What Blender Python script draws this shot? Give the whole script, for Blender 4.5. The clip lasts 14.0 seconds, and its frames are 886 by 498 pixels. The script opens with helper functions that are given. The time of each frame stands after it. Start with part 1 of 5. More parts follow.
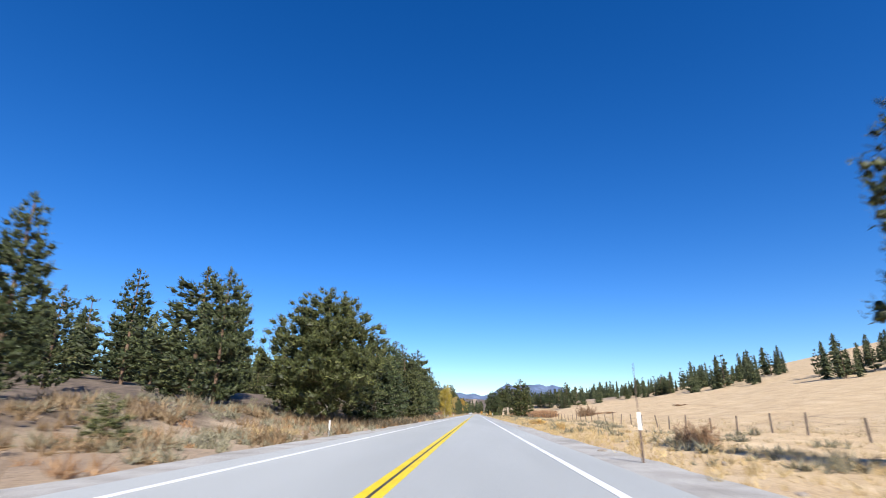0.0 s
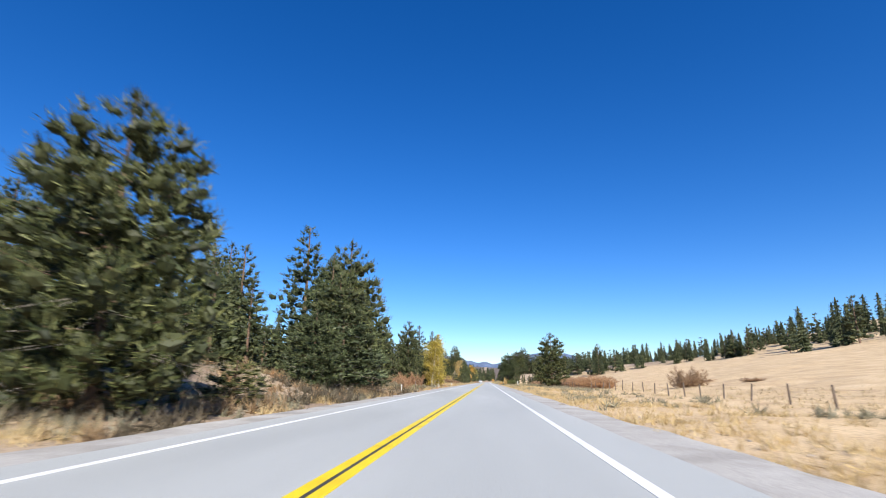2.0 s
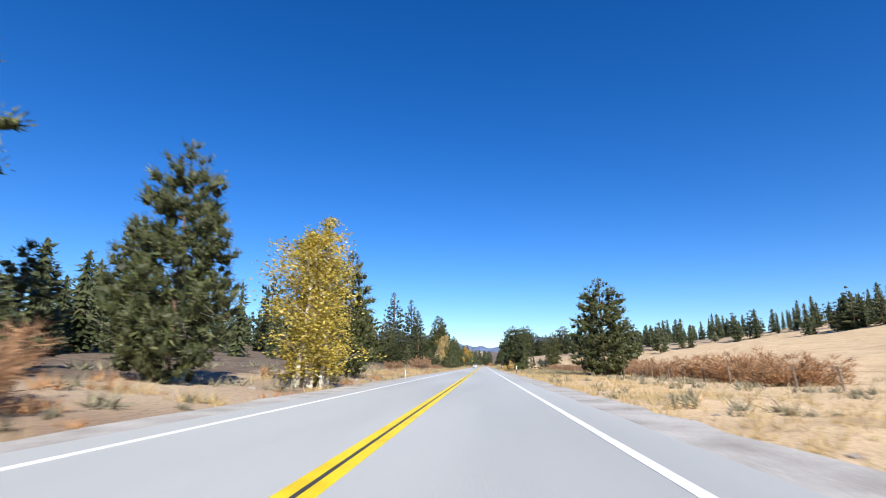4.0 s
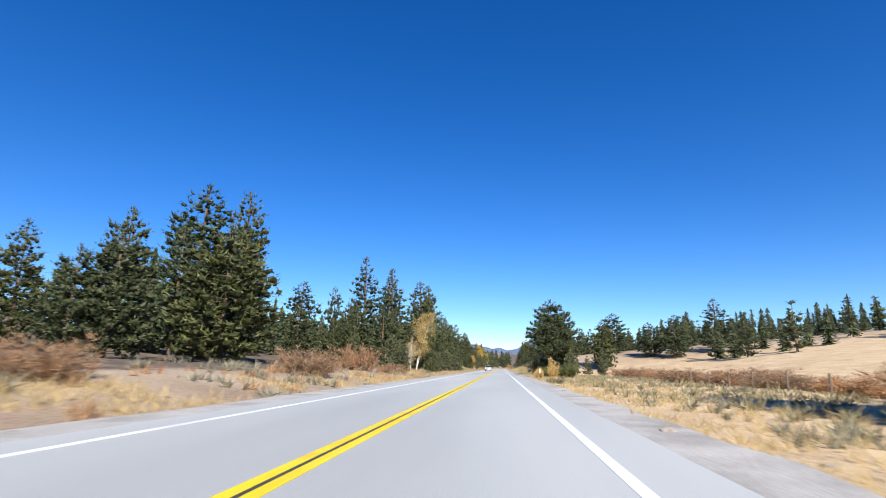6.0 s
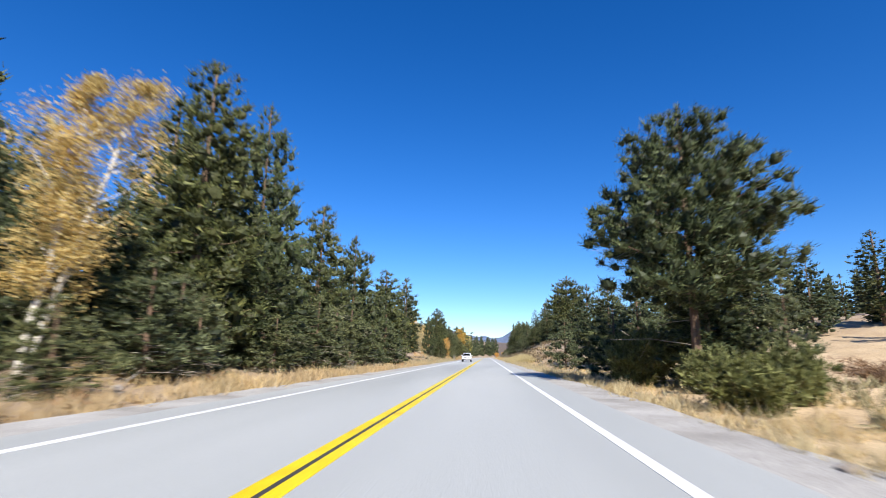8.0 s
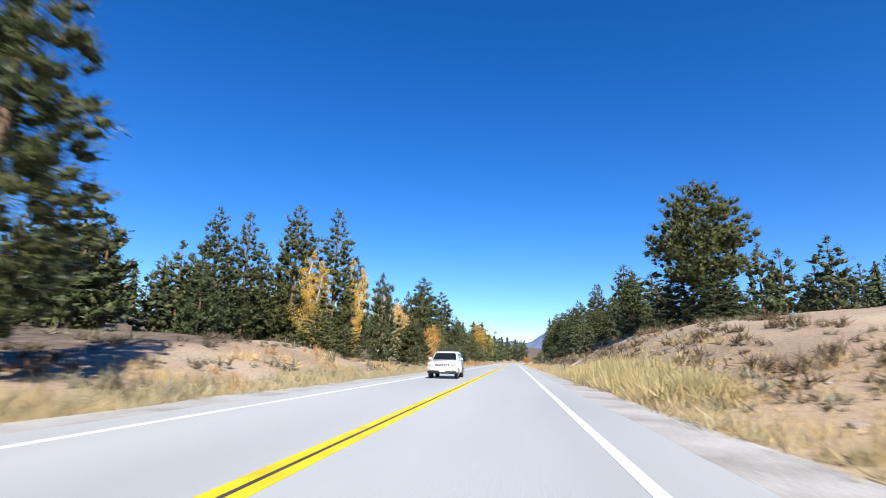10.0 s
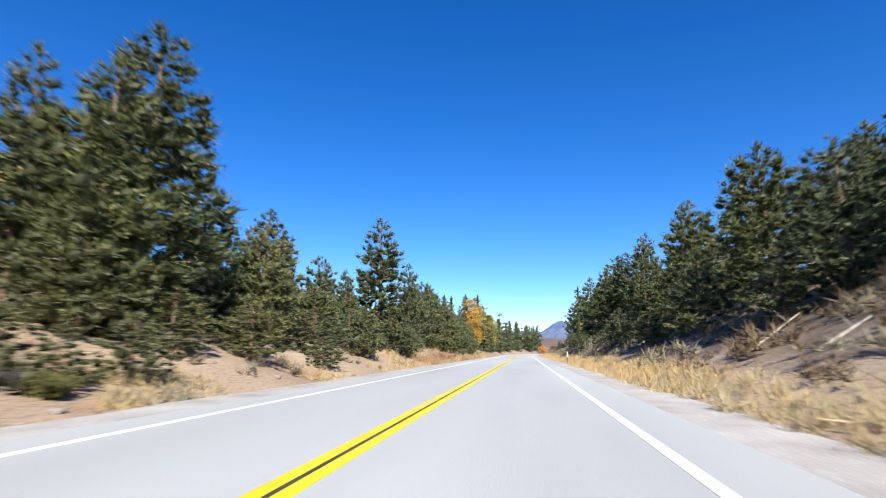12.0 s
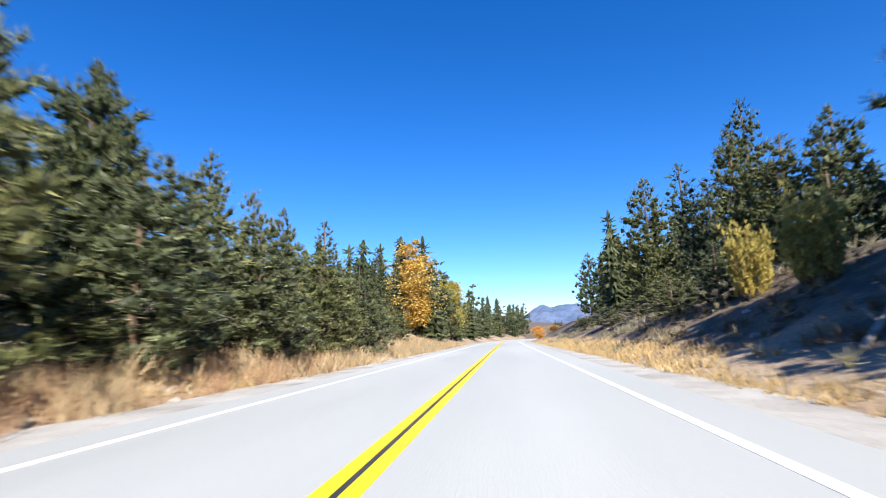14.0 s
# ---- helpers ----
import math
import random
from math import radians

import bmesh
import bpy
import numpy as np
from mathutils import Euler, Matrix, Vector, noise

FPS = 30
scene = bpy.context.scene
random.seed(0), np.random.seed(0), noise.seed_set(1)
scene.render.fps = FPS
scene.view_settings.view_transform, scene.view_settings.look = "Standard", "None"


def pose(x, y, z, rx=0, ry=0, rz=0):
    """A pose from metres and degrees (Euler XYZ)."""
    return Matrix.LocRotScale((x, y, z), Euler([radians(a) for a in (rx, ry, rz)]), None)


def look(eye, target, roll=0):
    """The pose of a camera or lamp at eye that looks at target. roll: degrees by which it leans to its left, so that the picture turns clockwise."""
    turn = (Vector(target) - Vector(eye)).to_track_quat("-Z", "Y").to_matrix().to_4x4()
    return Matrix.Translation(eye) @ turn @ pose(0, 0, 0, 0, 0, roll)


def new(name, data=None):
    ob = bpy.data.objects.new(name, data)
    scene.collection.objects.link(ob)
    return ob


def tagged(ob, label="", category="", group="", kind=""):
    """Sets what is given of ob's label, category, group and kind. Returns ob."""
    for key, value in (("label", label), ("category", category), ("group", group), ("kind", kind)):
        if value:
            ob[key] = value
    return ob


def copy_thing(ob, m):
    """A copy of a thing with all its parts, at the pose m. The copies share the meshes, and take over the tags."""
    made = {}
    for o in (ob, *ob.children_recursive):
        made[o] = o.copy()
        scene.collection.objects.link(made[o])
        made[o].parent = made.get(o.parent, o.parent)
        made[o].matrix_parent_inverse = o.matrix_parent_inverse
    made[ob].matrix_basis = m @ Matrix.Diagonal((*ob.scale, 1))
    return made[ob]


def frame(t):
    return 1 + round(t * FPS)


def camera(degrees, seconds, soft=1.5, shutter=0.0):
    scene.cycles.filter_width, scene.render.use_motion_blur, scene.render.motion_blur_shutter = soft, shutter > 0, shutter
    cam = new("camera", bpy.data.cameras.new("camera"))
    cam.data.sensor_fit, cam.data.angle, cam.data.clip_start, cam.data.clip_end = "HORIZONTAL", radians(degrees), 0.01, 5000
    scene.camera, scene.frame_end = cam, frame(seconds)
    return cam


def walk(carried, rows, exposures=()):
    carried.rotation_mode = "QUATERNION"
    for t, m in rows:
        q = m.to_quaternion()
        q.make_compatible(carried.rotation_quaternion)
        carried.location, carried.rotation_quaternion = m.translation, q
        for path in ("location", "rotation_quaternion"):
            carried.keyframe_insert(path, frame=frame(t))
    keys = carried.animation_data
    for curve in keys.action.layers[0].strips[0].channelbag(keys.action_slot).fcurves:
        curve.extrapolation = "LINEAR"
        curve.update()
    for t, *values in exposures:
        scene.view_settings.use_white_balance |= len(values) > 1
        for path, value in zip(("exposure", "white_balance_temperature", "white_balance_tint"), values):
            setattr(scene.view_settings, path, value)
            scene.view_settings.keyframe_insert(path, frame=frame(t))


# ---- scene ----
LENS = 82.12
PATH = [
    (0, look((1.534, 0.000, 1.138), (0.937, 9.498, 4.209), 0.29)),
    (0.5, look((1.660, 17.033, 1.138), (0.978, 26.543, 4.154), 0.07)),
    (1, look((1.874, 34.111, 1.138), (1.139, 43.668, 3.988), -0.30)),
    (1.5, look((2.016, 51.278, 1.138), (1.216, 60.892, 3.771), -0.49)),
    (2, look((1.863, 68.416, 1.138), (1.043, 78.060, 3.651), 0.26)),
    (2.5, look((1.700, 85.472, 1.138), (0.890, 95.150, 3.521), 0.30)),
    (3, look((1.697, 102.310, 1.138), (0.861, 112.003, 3.452), 0.00)),
    (3.5, look((1.622, 119.212, 1.138), (0.902, 128.934, 3.366), -0.01)),
    (6, look((2.309, 204.300, 1.138), (1.189, 213.978, 3.392), 0.98)),
    (6.5, look((2.239, 221.436, 1.138), (1.125, 231.127, 3.337), 0.73)),
    (7, look((2.039, 238.596, 1.138), (0.979, 248.303, 3.295), 0.82)),
    (7.5, look((1.912, 255.601, 1.138), (0.924, 265.334, 3.209), 1.26)),
    (8, look((1.863, 272.458, 1.138), (1.018, 282.209, 3.187), 0.69)),
    (10.5, look((2.443, 357.485, 1.138), (0.955, 367.141, 3.272), 1.44)),
    (11, look((2.424, 374.639, 1.138), (0.892, 384.302, 3.207), 1.35)),
    (11.5, look((2.255, 391.917, 1.138), (0.689, 401.566, 3.249), 0.71)),
    (12, look((2.071, 409.273, 1.138), (0.525, 418.953, 3.114), 0.14)),
    (12.5, look((1.779, 426.442, 1.138), (0.414, 436.174, 2.985), -0.18)),
    (13, look((1.546, 443.459, 1.138), (0.321, 453.227, 2.891), -0.73)),
    (13.5, look((1.496, 460.050, 1.138), (0.292, 469.826, 2.862), -1.37)),
    (14, look((1.359, 476.375, 1.138), (0.186, 486.152, 2.881), -1.90)),
]
cam = camera(LENS, 14.0, soft=1.0, shutter=0.18)
walk(cam, PATH, exposures=[(0.0, 0.82), (7.0, 0.86), (11.0, 1.05), (12.5, 1.13), (14.0, 1.24)])

# ---- sky and sun ----
SUN_EL, SUN_AZ = radians(38.5), radians(160)  # azimuth clockwise from +y
world = bpy.data.worlds.new("sky")
scene.world = world
world.use_nodes = True
wn = world.node_tree
sky = wn.nodes.new("ShaderNodeTexSky")
sky.sky_type, sky.sun_disc = "NISHITA", False
sky.sun_elevation, sky.sun_rotation = SUN_EL, SUN_AZ
sky.altitude, sky.air_density, sky.dust_density, sky.ozone_density = 1600, 1.12, 0.0, 6.0
deep = wn.nodes.new("ShaderNodeHueSaturation")
deep.inputs["Hue"].default_value, deep.inputs["Saturation"].default_value = 0.511, 1.27
wn.links.new(sky.outputs[0], deep.inputs["Color"])
wn.links.new(deep.outputs[0], wn.nodes["Background"].inputs[0])
wn.nodes["Background"].inputs[1].default_value = 0.093

sun_data = bpy.data.lights.new("sun", "SUN")
sun_data.energy, sun_data.angle, sun_data.color = 5.0, radians(0.55), (1.0, 0.95, 0.865)
sun = new("sun", sun_data)
sun_way = Vector((math.sin(SUN_AZ) * math.cos(SUN_EL), math.cos(SUN_AZ) * math.cos(SUN_EL), math.sin(SUN_EL)))
sun.matrix_world = look((0, 0, 60), Vector((0, 0, 60)) - sun_way)


# ---- materials ----
def material(name, rough=0.8, metal=0.0):
    m = bpy.data.materials.new(name)
    m.use_nodes = True
    b = m.node_tree.nodes["Principled BSDF"]
    b.inputs["Roughness"].default_value, b.inputs["Metallic"].default_value = rough, metal
    return m, m.node_tree, b


def noise_at(nt, scale, detail=4.0, stretch=None):
    """A noise texture in object coordinates in metres."""
    tc, n = nt.nodes.new("ShaderNodeTexCoord"), nt.nodes.new("ShaderNodeTexNoise")
    n.inputs["Scale"].default_value, n.inputs["Detail"].default_value = scale, detail
    src = tc.outputs["Object"]
    if stretch:
        mp = nt.nodes.new("ShaderNodeMapping")
        mp.inputs["Scale"].default_value = stretch
        nt.links.new(src, mp.inputs[0])
        src = mp.outputs[0]
    nt.links.new(src, n.inputs["Vector"])
    return n.outputs["Fac"]


def ramp(nt, fac, stops):
    r = nt.nodes.new("ShaderNodeValToRGB")
    els = r.color_ramp.elements
    while len(els) < len(stops):
        els.new(0.5)
    for e, (p, c) in zip(els, stops):
        e.position, e.color = p, (*c, 1)
    nt.links.new(fac, r.inputs[0])
    return r.outputs[0]


def blend(nt, fac, a, b, mode="MIX"):
    x = nt.nodes.new("ShaderNodeMix")
    x.data_type, x.blend_type = "RGBA", mode
    if isinstance(fac, float):
        x.inputs[0].default_value = fac
    else:
        nt.links.new(fac, x.inputs[0])
    for s, v in ((x.inputs[6], a), (x.inputs[7], b)):
        if isinstance(v, tuple):
            s.default_value = (*v, 1)
        else:
            nt.links.new(v, s)
    return x.outputs[2]


def bump(nt, b, fac, strength, dist):
    n = nt.nodes.new("ShaderNodeBump")
    n.inputs["Strength"].default_value, n.inputs["Distance"].default_value = strength, dist
    nt.links.new(fac, n.inputs["Height"])
    nt.links.new(n.outputs[0], b.inputs["Normal"])


def two_scale(name, dark, mid, light, coarse, fine, rough=0.85, relief=0.3, dist=0.02, stretch=None):
    """Base colour varied at two scales, with fine relief."""
    m, nt, b = material(name, rough)
    c1 = ramp(nt, noise_at(nt, coarse, 5.0, stretch), [(0.3, dark), (0.5, mid), (0.72, light)])
    f = noise_at(nt, fine, 3.0)
    c2 = ramp(nt, f, [(0.3, (0.6, 0.6, 0.6)), (0.7, (1.25, 1.25, 1.25))])
    nt.links.new(blend(nt, 0.8, c1, c2, "MULTIPLY"), b.inputs["Base Color"])
    bump(nt, b, f, relief, dist)
    return m


def leafy(name, a, b_, c, translucent=0.25, random_tree=True):
    """Foliage: colour varied by leaf and by plant, with some light passing through."""
    m, nt, b = material(name, 0.55)
    geo = nt.nodes.new("ShaderNodeNewGeometry")
    col = ramp(nt, geo.outputs["Random Per Island"], [(0.0, a), (0.55, b_), (1.0, c)])
    big = ramp(nt, noise_at(nt, 0.8, 3.0), [(0.3, (0.72, 0.75, 0.72)), (0.7, (1.2, 1.18, 1.1))])
    col = blend(nt, 1.0, col, big, "MULTIPLY")
    if random_tree:
        info = nt.nodes.new("ShaderNodeObjectInfo")
        tone = ramp(nt, info.outputs["Random"], [(0.0, (0.82, 0.92, 0.98)), (0.5, (1, 1, 1)), (1.0, (1.2, 1.14, 0.92))])
        col = blend(nt, 1.0, col, tone, "MULTIPLY")
    nt.links.new(col, b.inputs["Base Color"])
    b.inputs["Specular IOR Level"].default_value = 0.25
    tr, mix = nt.nodes.new("ShaderNodeBsdfTranslucent"), nt.nodes.new("ShaderNodeMixShader")
    nt.links.new(col, tr.inputs[0])
    mix.inputs[0].default_value = translucent
    nt.links.new(b.outputs[0], mix.inputs[1])
    nt.links.new(tr.outputs[0], mix.inputs[2])
    nt.links.new(mix.outputs[0], nt.nodes["Material Output"].inputs[0])
    return m


M_needles = leafy("pine_needles", (0.036, 0.049, 0.02), (0.09, 0.108, 0.043), (0.19, 0.197, 0.086), 0.18)
# darker copy of the needle colour, painting shade inside the clumps
M_shadeneedles = leafy("shade_pine_needles", (0.019, 0.024, 0.011), (0.036, 0.043, 0.018), (0.06, 0.066, 0.03), 0.05)
M_youngneedles = leafy("young_pine_needles", (0.085, 0.1, 0.046), (0.155, 0.17, 0.08), (0.25, 0.255, 0.135), 0.25)
M_aspen = leafy("aspen_leaves", (0.5, 0.31, 0.1), (0.66, 0.45, 0.17), (0.76, 0.58, 0.28), 0.45)
M_straw = leafy("straw_leaves", (0.42, 0.28, 0.13), (0.56, 0.4, 0.2), (0.66, 0.52, 0.32), 0.4)
M_gold = leafy("golden_leaves", (0.54, 0.31, 0.065), (0.67, 0.42, 0.1), (0.75, 0.52, 0.17), 0.4)
M_orangeleaf = leafy("orange_leaves", (0.52, 0.27, 0.055), (0.66, 0.38, 0.1), (0.74, 0.48, 0.17), 0.4)
M_amber = leafy("amber_leaves", (0.5, 0.3, 0.05), (0.66, 0.45, 0.1), (0.75, 0.56, 0.18), 0.4)
M_peachleaf = leafy("peach_leaves", (0.56, 0.38, 0.17), (0.7, 0.52, 0.27), (0.78, 0.64, 0.39), 0.45)
M_drybrush = leafy("dry_brush", (0.14, 0.095, 0.063), (0.22, 0.155, 0.105), (0.32, 0.235, 0.165), 0.15)
M_goldbush = leafy("rabbitbrush", (0.48, 0.33, 0.15), (0.6, 0.435, 0.21), (0.68, 0.525, 0.29), 0.3)
M_yellowleaf = leafy("yellow_leaves", (0.36, 0.28, 0.05), (0.54, 0.42, 0.09), (0.68, 0.55, 0.17), 0.4)
M_willow = leafy("willow_leaves", (0.19, 0.18, 0.07), (0.31, 0.285, 0.12), (0.43, 0.39, 0.19), 0.35)
M_yellowwillow = leafy("yellow_willow_leaves", (0.3, 0.25, 0.07), (0.46, 0.39, 0.12), (0.58, 0.5, 0.19), 0.4)
M_sage = leafy("sagebrush", (0.13, 0.12, 0.085), (0.24, 0.22, 0.16), (0.34, 0.31, 0.22), 0.15)
M_greenbush = leafy("green_bush", (0.09, 0.1, 0.035), (0.15, 0.16, 0.06), (0.24, 0.25, 0.11), 0.25)
M_darkbrush = leafy("dark_brush", (0.06, 0.045, 0.03), (0.12, 0.085, 0.055), (0.2, 0.15, 0.1), 0.1)
M_redtwig = leafy("red_brown_twigs", (0.26, 0.14, 0.078), (0.38, 0.22, 0.13), (0.48, 0.315, 0.195), 0.2)
M_drygrass = leafy("dry_grass", (0.37, 0.275, 0.155), (0.49, 0.375, 0.22), (0.59, 0.475, 0.3), 0.3)
M_palebush = leafy("pale_bush", (0.3, 0.22, 0.13), (0.42, 0.31, 0.19), (0.5, 0.4, 0.27), 0.2)
M_bark = two_scale("pine_bark", (0.09, 0.055, 0.035), (0.16, 0.1, 0.065), (0.23, 0.16, 0.11), 1.5, 14.0, 0.9, 0.8, 0.03, (1, 1, 0.3))
M_white_bark = two_scale("aspen_bark", (0.4, 0.37, 0.31), (0.62, 0.58, 0.5), (0.72, 0.69, 0.62), 2.5, 20.0, 0.75, 0.3, 0.01)
M_asphalt = two_scale("asphalt", (0.32, 0.328, 0.317), (0.378, 0.388, 0.374), (0.437, 0.446, 0.43), 0.22, 60.0, 0.75, 0.25, 0.004, (1, 0.12, 1))
M_yellow = two_scale("yellow_paint", (0.62, 0.42, 0.0), (0.75, 0.55, 0.0), (0.8, 0.6, 0.01), 1.2, 50.0, 0.55, 0.15, 0.003)
M_white = two_scale("white_road_paint", (0.6, 0.6, 0.59), (0.75, 0.75, 0.74), (0.82, 0.82, 0.81), 0.7, 50.0, 0.55, 0.15, 0.003)
M_tar = two_scale("black_tar", (0.02, 0.02, 0.02), (0.035, 0.035, 0.035), (0.06, 0.06, 0.06), 1.0, 40.0, 0.7, 0.2, 0.003)
M_gravel = two_scale("gravel", (0.26, 0.24, 0.215), (0.37, 0.35, 0.32), (0.45, 0.43, 0.4), 0.6, 30.0, 0.95, 0.8, 0.02)


M_farneedles = leafy("far_pine_needles", (0.032, 0.042, 0.019), (0.06, 0.072, 0.032), (0.105, 0.112, 0.052), 0.15, False)
M_stone = two_scale("pale_stone", (0.2, 0.165, 0.135), (0.3, 0.255, 0.21), (0.39, 0.345, 0.295), 1.5, 12.0, 0.9, 0.6, 0.02)
M_deadwood = two_scale("bleached_wood", (0.22, 0.19, 0.155), (0.34, 0.3, 0.25), (0.45, 0.41, 0.35), 2.0, 25.0, 0.85, 0.5, 0.01)
M_weathered = two_scale("weathered_wood", (0.1, 0.075, 0.055), (0.17, 0.13, 0.1), (0.25, 0.2, 0.16), 3.0, 30.0, 0.9, 0.6, 0.01, (1, 1, 0.2))
M_rust = two_scale("rusty_steel", (0.06, 0.04, 0.03), (0.12, 0.08, 0.06), (0.18, 0.12, 0.09), 6.0, 60.0, 0.75, 0.3, 0.002)
M_plate = two_scale("white_plate", (0.7, 0.69, 0.66), (0.8, 0.79, 0.77), (0.85, 0.84, 0.82), 5.0, 60.0, 0.45, 0.05, 0.001)
# blue of distant haze is mixed into the base colours of both ranges
M_hazemountain = two_scale("hazy_mountain", (0.065, 0.1, 0.18), (0.09, 0.13, 0.22), (0.13, 0.17, 0.26), 0.004, 0.02, 1.0, 0.5, 20.0)
M_hazefoothill = two_scale("hazy_foothill", (0.08, 0.1, 0.12), (0.13, 0.15, 0.17), (0.22, 0.22, 0.21), 0.006, 0.04, 1.0, 0.5, 8.0)


def plain(name, color, rough, metal=0.0, coat=0.0):
    m, nt_, b_ = material(name, rough, metal)
    tone = ramp(nt_, noise_at(nt_, 8.0, 4.0), [(0.3, tuple(c * 0.92 for c in color)), (0.7, color)])
    nt_.links.new(tone, b_.inputs["Base Color"])
    b_.inputs["Coat Weight"].default_value = coat
    return m


M_carpaint = plain("white_car_paint", (0.82, 0.82, 0.81), 0.35, 0.0, 0.8)
M_glassdark = plain("tinted_glass", (0.02, 0.024, 0.028), 0.06)
M_blackplastic = plain("black_plastic", (0.02, 0.02, 0.02), 0.5)
M_rubber = plain("tyre_rubber", (0.02, 0.02, 0.02), 0.85)
M_alloy = plain("alloy", (0.5, 0.5, 0.51), 0.3, 1.0)
M_lamp = plain("lamp_glass", (0.75, 0.77, 0.8), 0.08, 0.0, 1.0)
M_redlamp = plain("red_lamp", (0.5, 0.02, 0.02), 0.15)
M_reflector = plain("reflector", (0.75, 0.72, 0.6), 0.2)


def mesh_object(name, verts, faces, mats, parent=None, label="", index=None, smooth=False):
    """One mesh object from numpy vertices (n,3) and faces (m,k)."""
    me = bpy.data.meshes.new(name)
    verts, faces = np.asarray(verts, np.float32), np.asarray(faces, np.int32)
    k = faces.shape[1]
    me.vertices.add(len(verts))
    me.vertices.foreach_set("co", verts.ravel())
    me.loops.add(faces.size)
    me.loops.foreach_set("vertex_index", faces.ravel())
    me.polygons.add(len(faces))
    me.polygons.foreach_set("loop_start", np.arange(0, faces.size, k, dtype=np.int32))
    if index is not None:
        me.polygons.foreach_set("material_index", np.asarray(index, np.int32))
    me.polygons.foreach_set("use_smooth", np.full(len(faces), smooth))
    for m in mats:
        me.materials.append(m)
    me.update(calc_edges=True)
    ob = new(name, me)
    if parent:
        ob.parent = parent
    if label:
        ob["label"] = label
    return ob


def part(name, bm, mat, parent, label="", smooth=False):
    me = bpy.data.meshes.new(name)
    bmesh.ops.recalc_face_normals(bm, faces=bm.faces)
    bm.to_mesh(me)
    bm.free()
    for p in me.polygons:
        p.use_smooth = smooth
    me.materials.append(mat)
    ob = new(name, me)
    if parent:
        ob.parent = parent
    if label:
        ob["label"] = label
    return ob


# ---- terrain ----
def ease(a, b, x):
    u = min(1.0, max(0.0, (x - a) / (b - a)))
    return u * u * (3 - 2 * u)


def lump(x, y, s, seed=0.0):
    return noise.noise((x / s + seed, y / s, seed * 1.7))


def bend(y):
    """Sideways offset of the road, which turns right in the distance."""
    return 0.0009 * max(0.0, y - 575) ** 2 if y < 900 else 95.06 + 0.585 * (y - 900)


def terrain(x, y):
    """Height of the ground: the road runs along y at height 0."""
    x -= bend(y)
    if x < 0:
        d = -x - 5.2
        if d <= 0:
            return -0.06
        late = ease(345, 374, y) * (1 - 0.75 * ease(375, 386, y) * (1 - ease(412, 430, y)))
        early = 1 - ease(75, 120, y)
        knoll = ease(46, 62, y) * (1 - ease(98, 116, y))
        bank = 2.3 * ease(1.0 + 2.2 * early, 9 + 5 * early, d) * (0.3 + 0.3 * early + 0.6 * late + 0.5 * knoll)
        z = -0.06 - 0.15 * ease(0, 0.8, d) * (1 - ease(0.8, 2.5, d)) + bank + 0.05 * max(0, d - 8)
        z += 5.0 * ease(25, 110, d)
    else:
        d = x - 5.4
        if d <= 0:
            return -0.06
        cut = ease(335, 385, y)
        meadow = 0.15 * max(0, d - 21) + 0.07 * max(0, d - 90)
        bank = 4.4 * (0.35 * min(1.0, max(0.0, d - 0.8) / 10.5) + 0.65 * ease(0.8, 11.5, d)) + 0.1 * max(0, d - 11)
        z = -0.06 - 0.2 * ease(0, 1.5, d) * (1 - cut) + meadow * (1 - cut) + bank * cut
    rough = min(1.0, d / 4) * (1.0 + 0.8 * ease(380, 420, y) * (1 - ease(10, 14, d)))
    return z + rough * (0.2 * lump(x, y, 5.0) + 0.09 * lump(x, y, 1.6, 3.0) + 0.6 * min(1, d / 30) * lump(x, y, 22.0, 7.0))


M_ground, nt, b = material("dry_ground", 0.95)
soil = ramp(nt, noise_at(nt, 0.12, 6.0), [(0.3, (0.24, 0.168, 0.11)), (0.5, (0.325, 0.242, 0.162)), (0.7, (0.4, 0.315, 0.222))])
grass = ramp(nt, noise_at(nt, 0.5, 5.0, (1, 0.5, 1)), [(0.3, (0.45, 0.32, 0.18)), (0.55, (0.55, 0.405, 0.235)), (0.75, (0.62, 0.475, 0.295))])
gx = nt.nodes.new("ShaderNodeSeparateXYZ")
tc = nt.nodes.new("ShaderNodeTexCoord")
nt.links.new(tc.outputs["Object"], gx.inputs[0])
mead = nt.nodes.new("ShaderNodeMapRange")
mead.inputs["From Min"].default_value, mead.inputs["From Max"].default_value = 2.0, 9.0
nt.links.new(gx.outputs["X"], mead.inputs["Value"])
late = nt.nodes.new("ShaderNodeMapRange")
late.inputs["From Min"].default_value, late.inputs["From Max"].default_value = 335.0, 365.0
late.inputs["To Min"].default_value, late.inputs["To Max"].default_value = 1.0, 0.0
nt.links.new(gx.outputs["Y"], late.inputs["Value"])
mul = nt.nodes.new("ShaderNodeMath")
mul.operation = "MULTIPLY"
nt.links.new(mead.outputs[0], mul.inputs[0])
nt.links.new(late.outputs[0], mul.inputs[1])
base = blend(nt, mul.outputs[0], soil, grass)
# fallen needles and painted tree shade under the woods: left of the road everywhere, right of it on the cut bank
litter_shade = ramp(nt, noise_at(nt, 0.9, 5.0), [(0.3, (0.07, 0.05, 0.035)), (0.55, (0.13, 0.095, 0.065)), (0.75, (0.24, 0.18, 0.13))])
edge = noise_at(nt, 0.22, 5.0)


def stretch_of(src, a, c, lo=0.0, hi=1.0):
    r_ = nt.nodes.new("ShaderNodeMapRange")
    r_.inputs["From Min"].default_value, r_.inputs["From Max"].default_value = a, c
    r_.inputs["To Min"].default_value, r_.inputs["To Max"].default_value = lo, hi
    nt.links.new(src, r_.inputs["Value"])
    return r_.outputs[0]


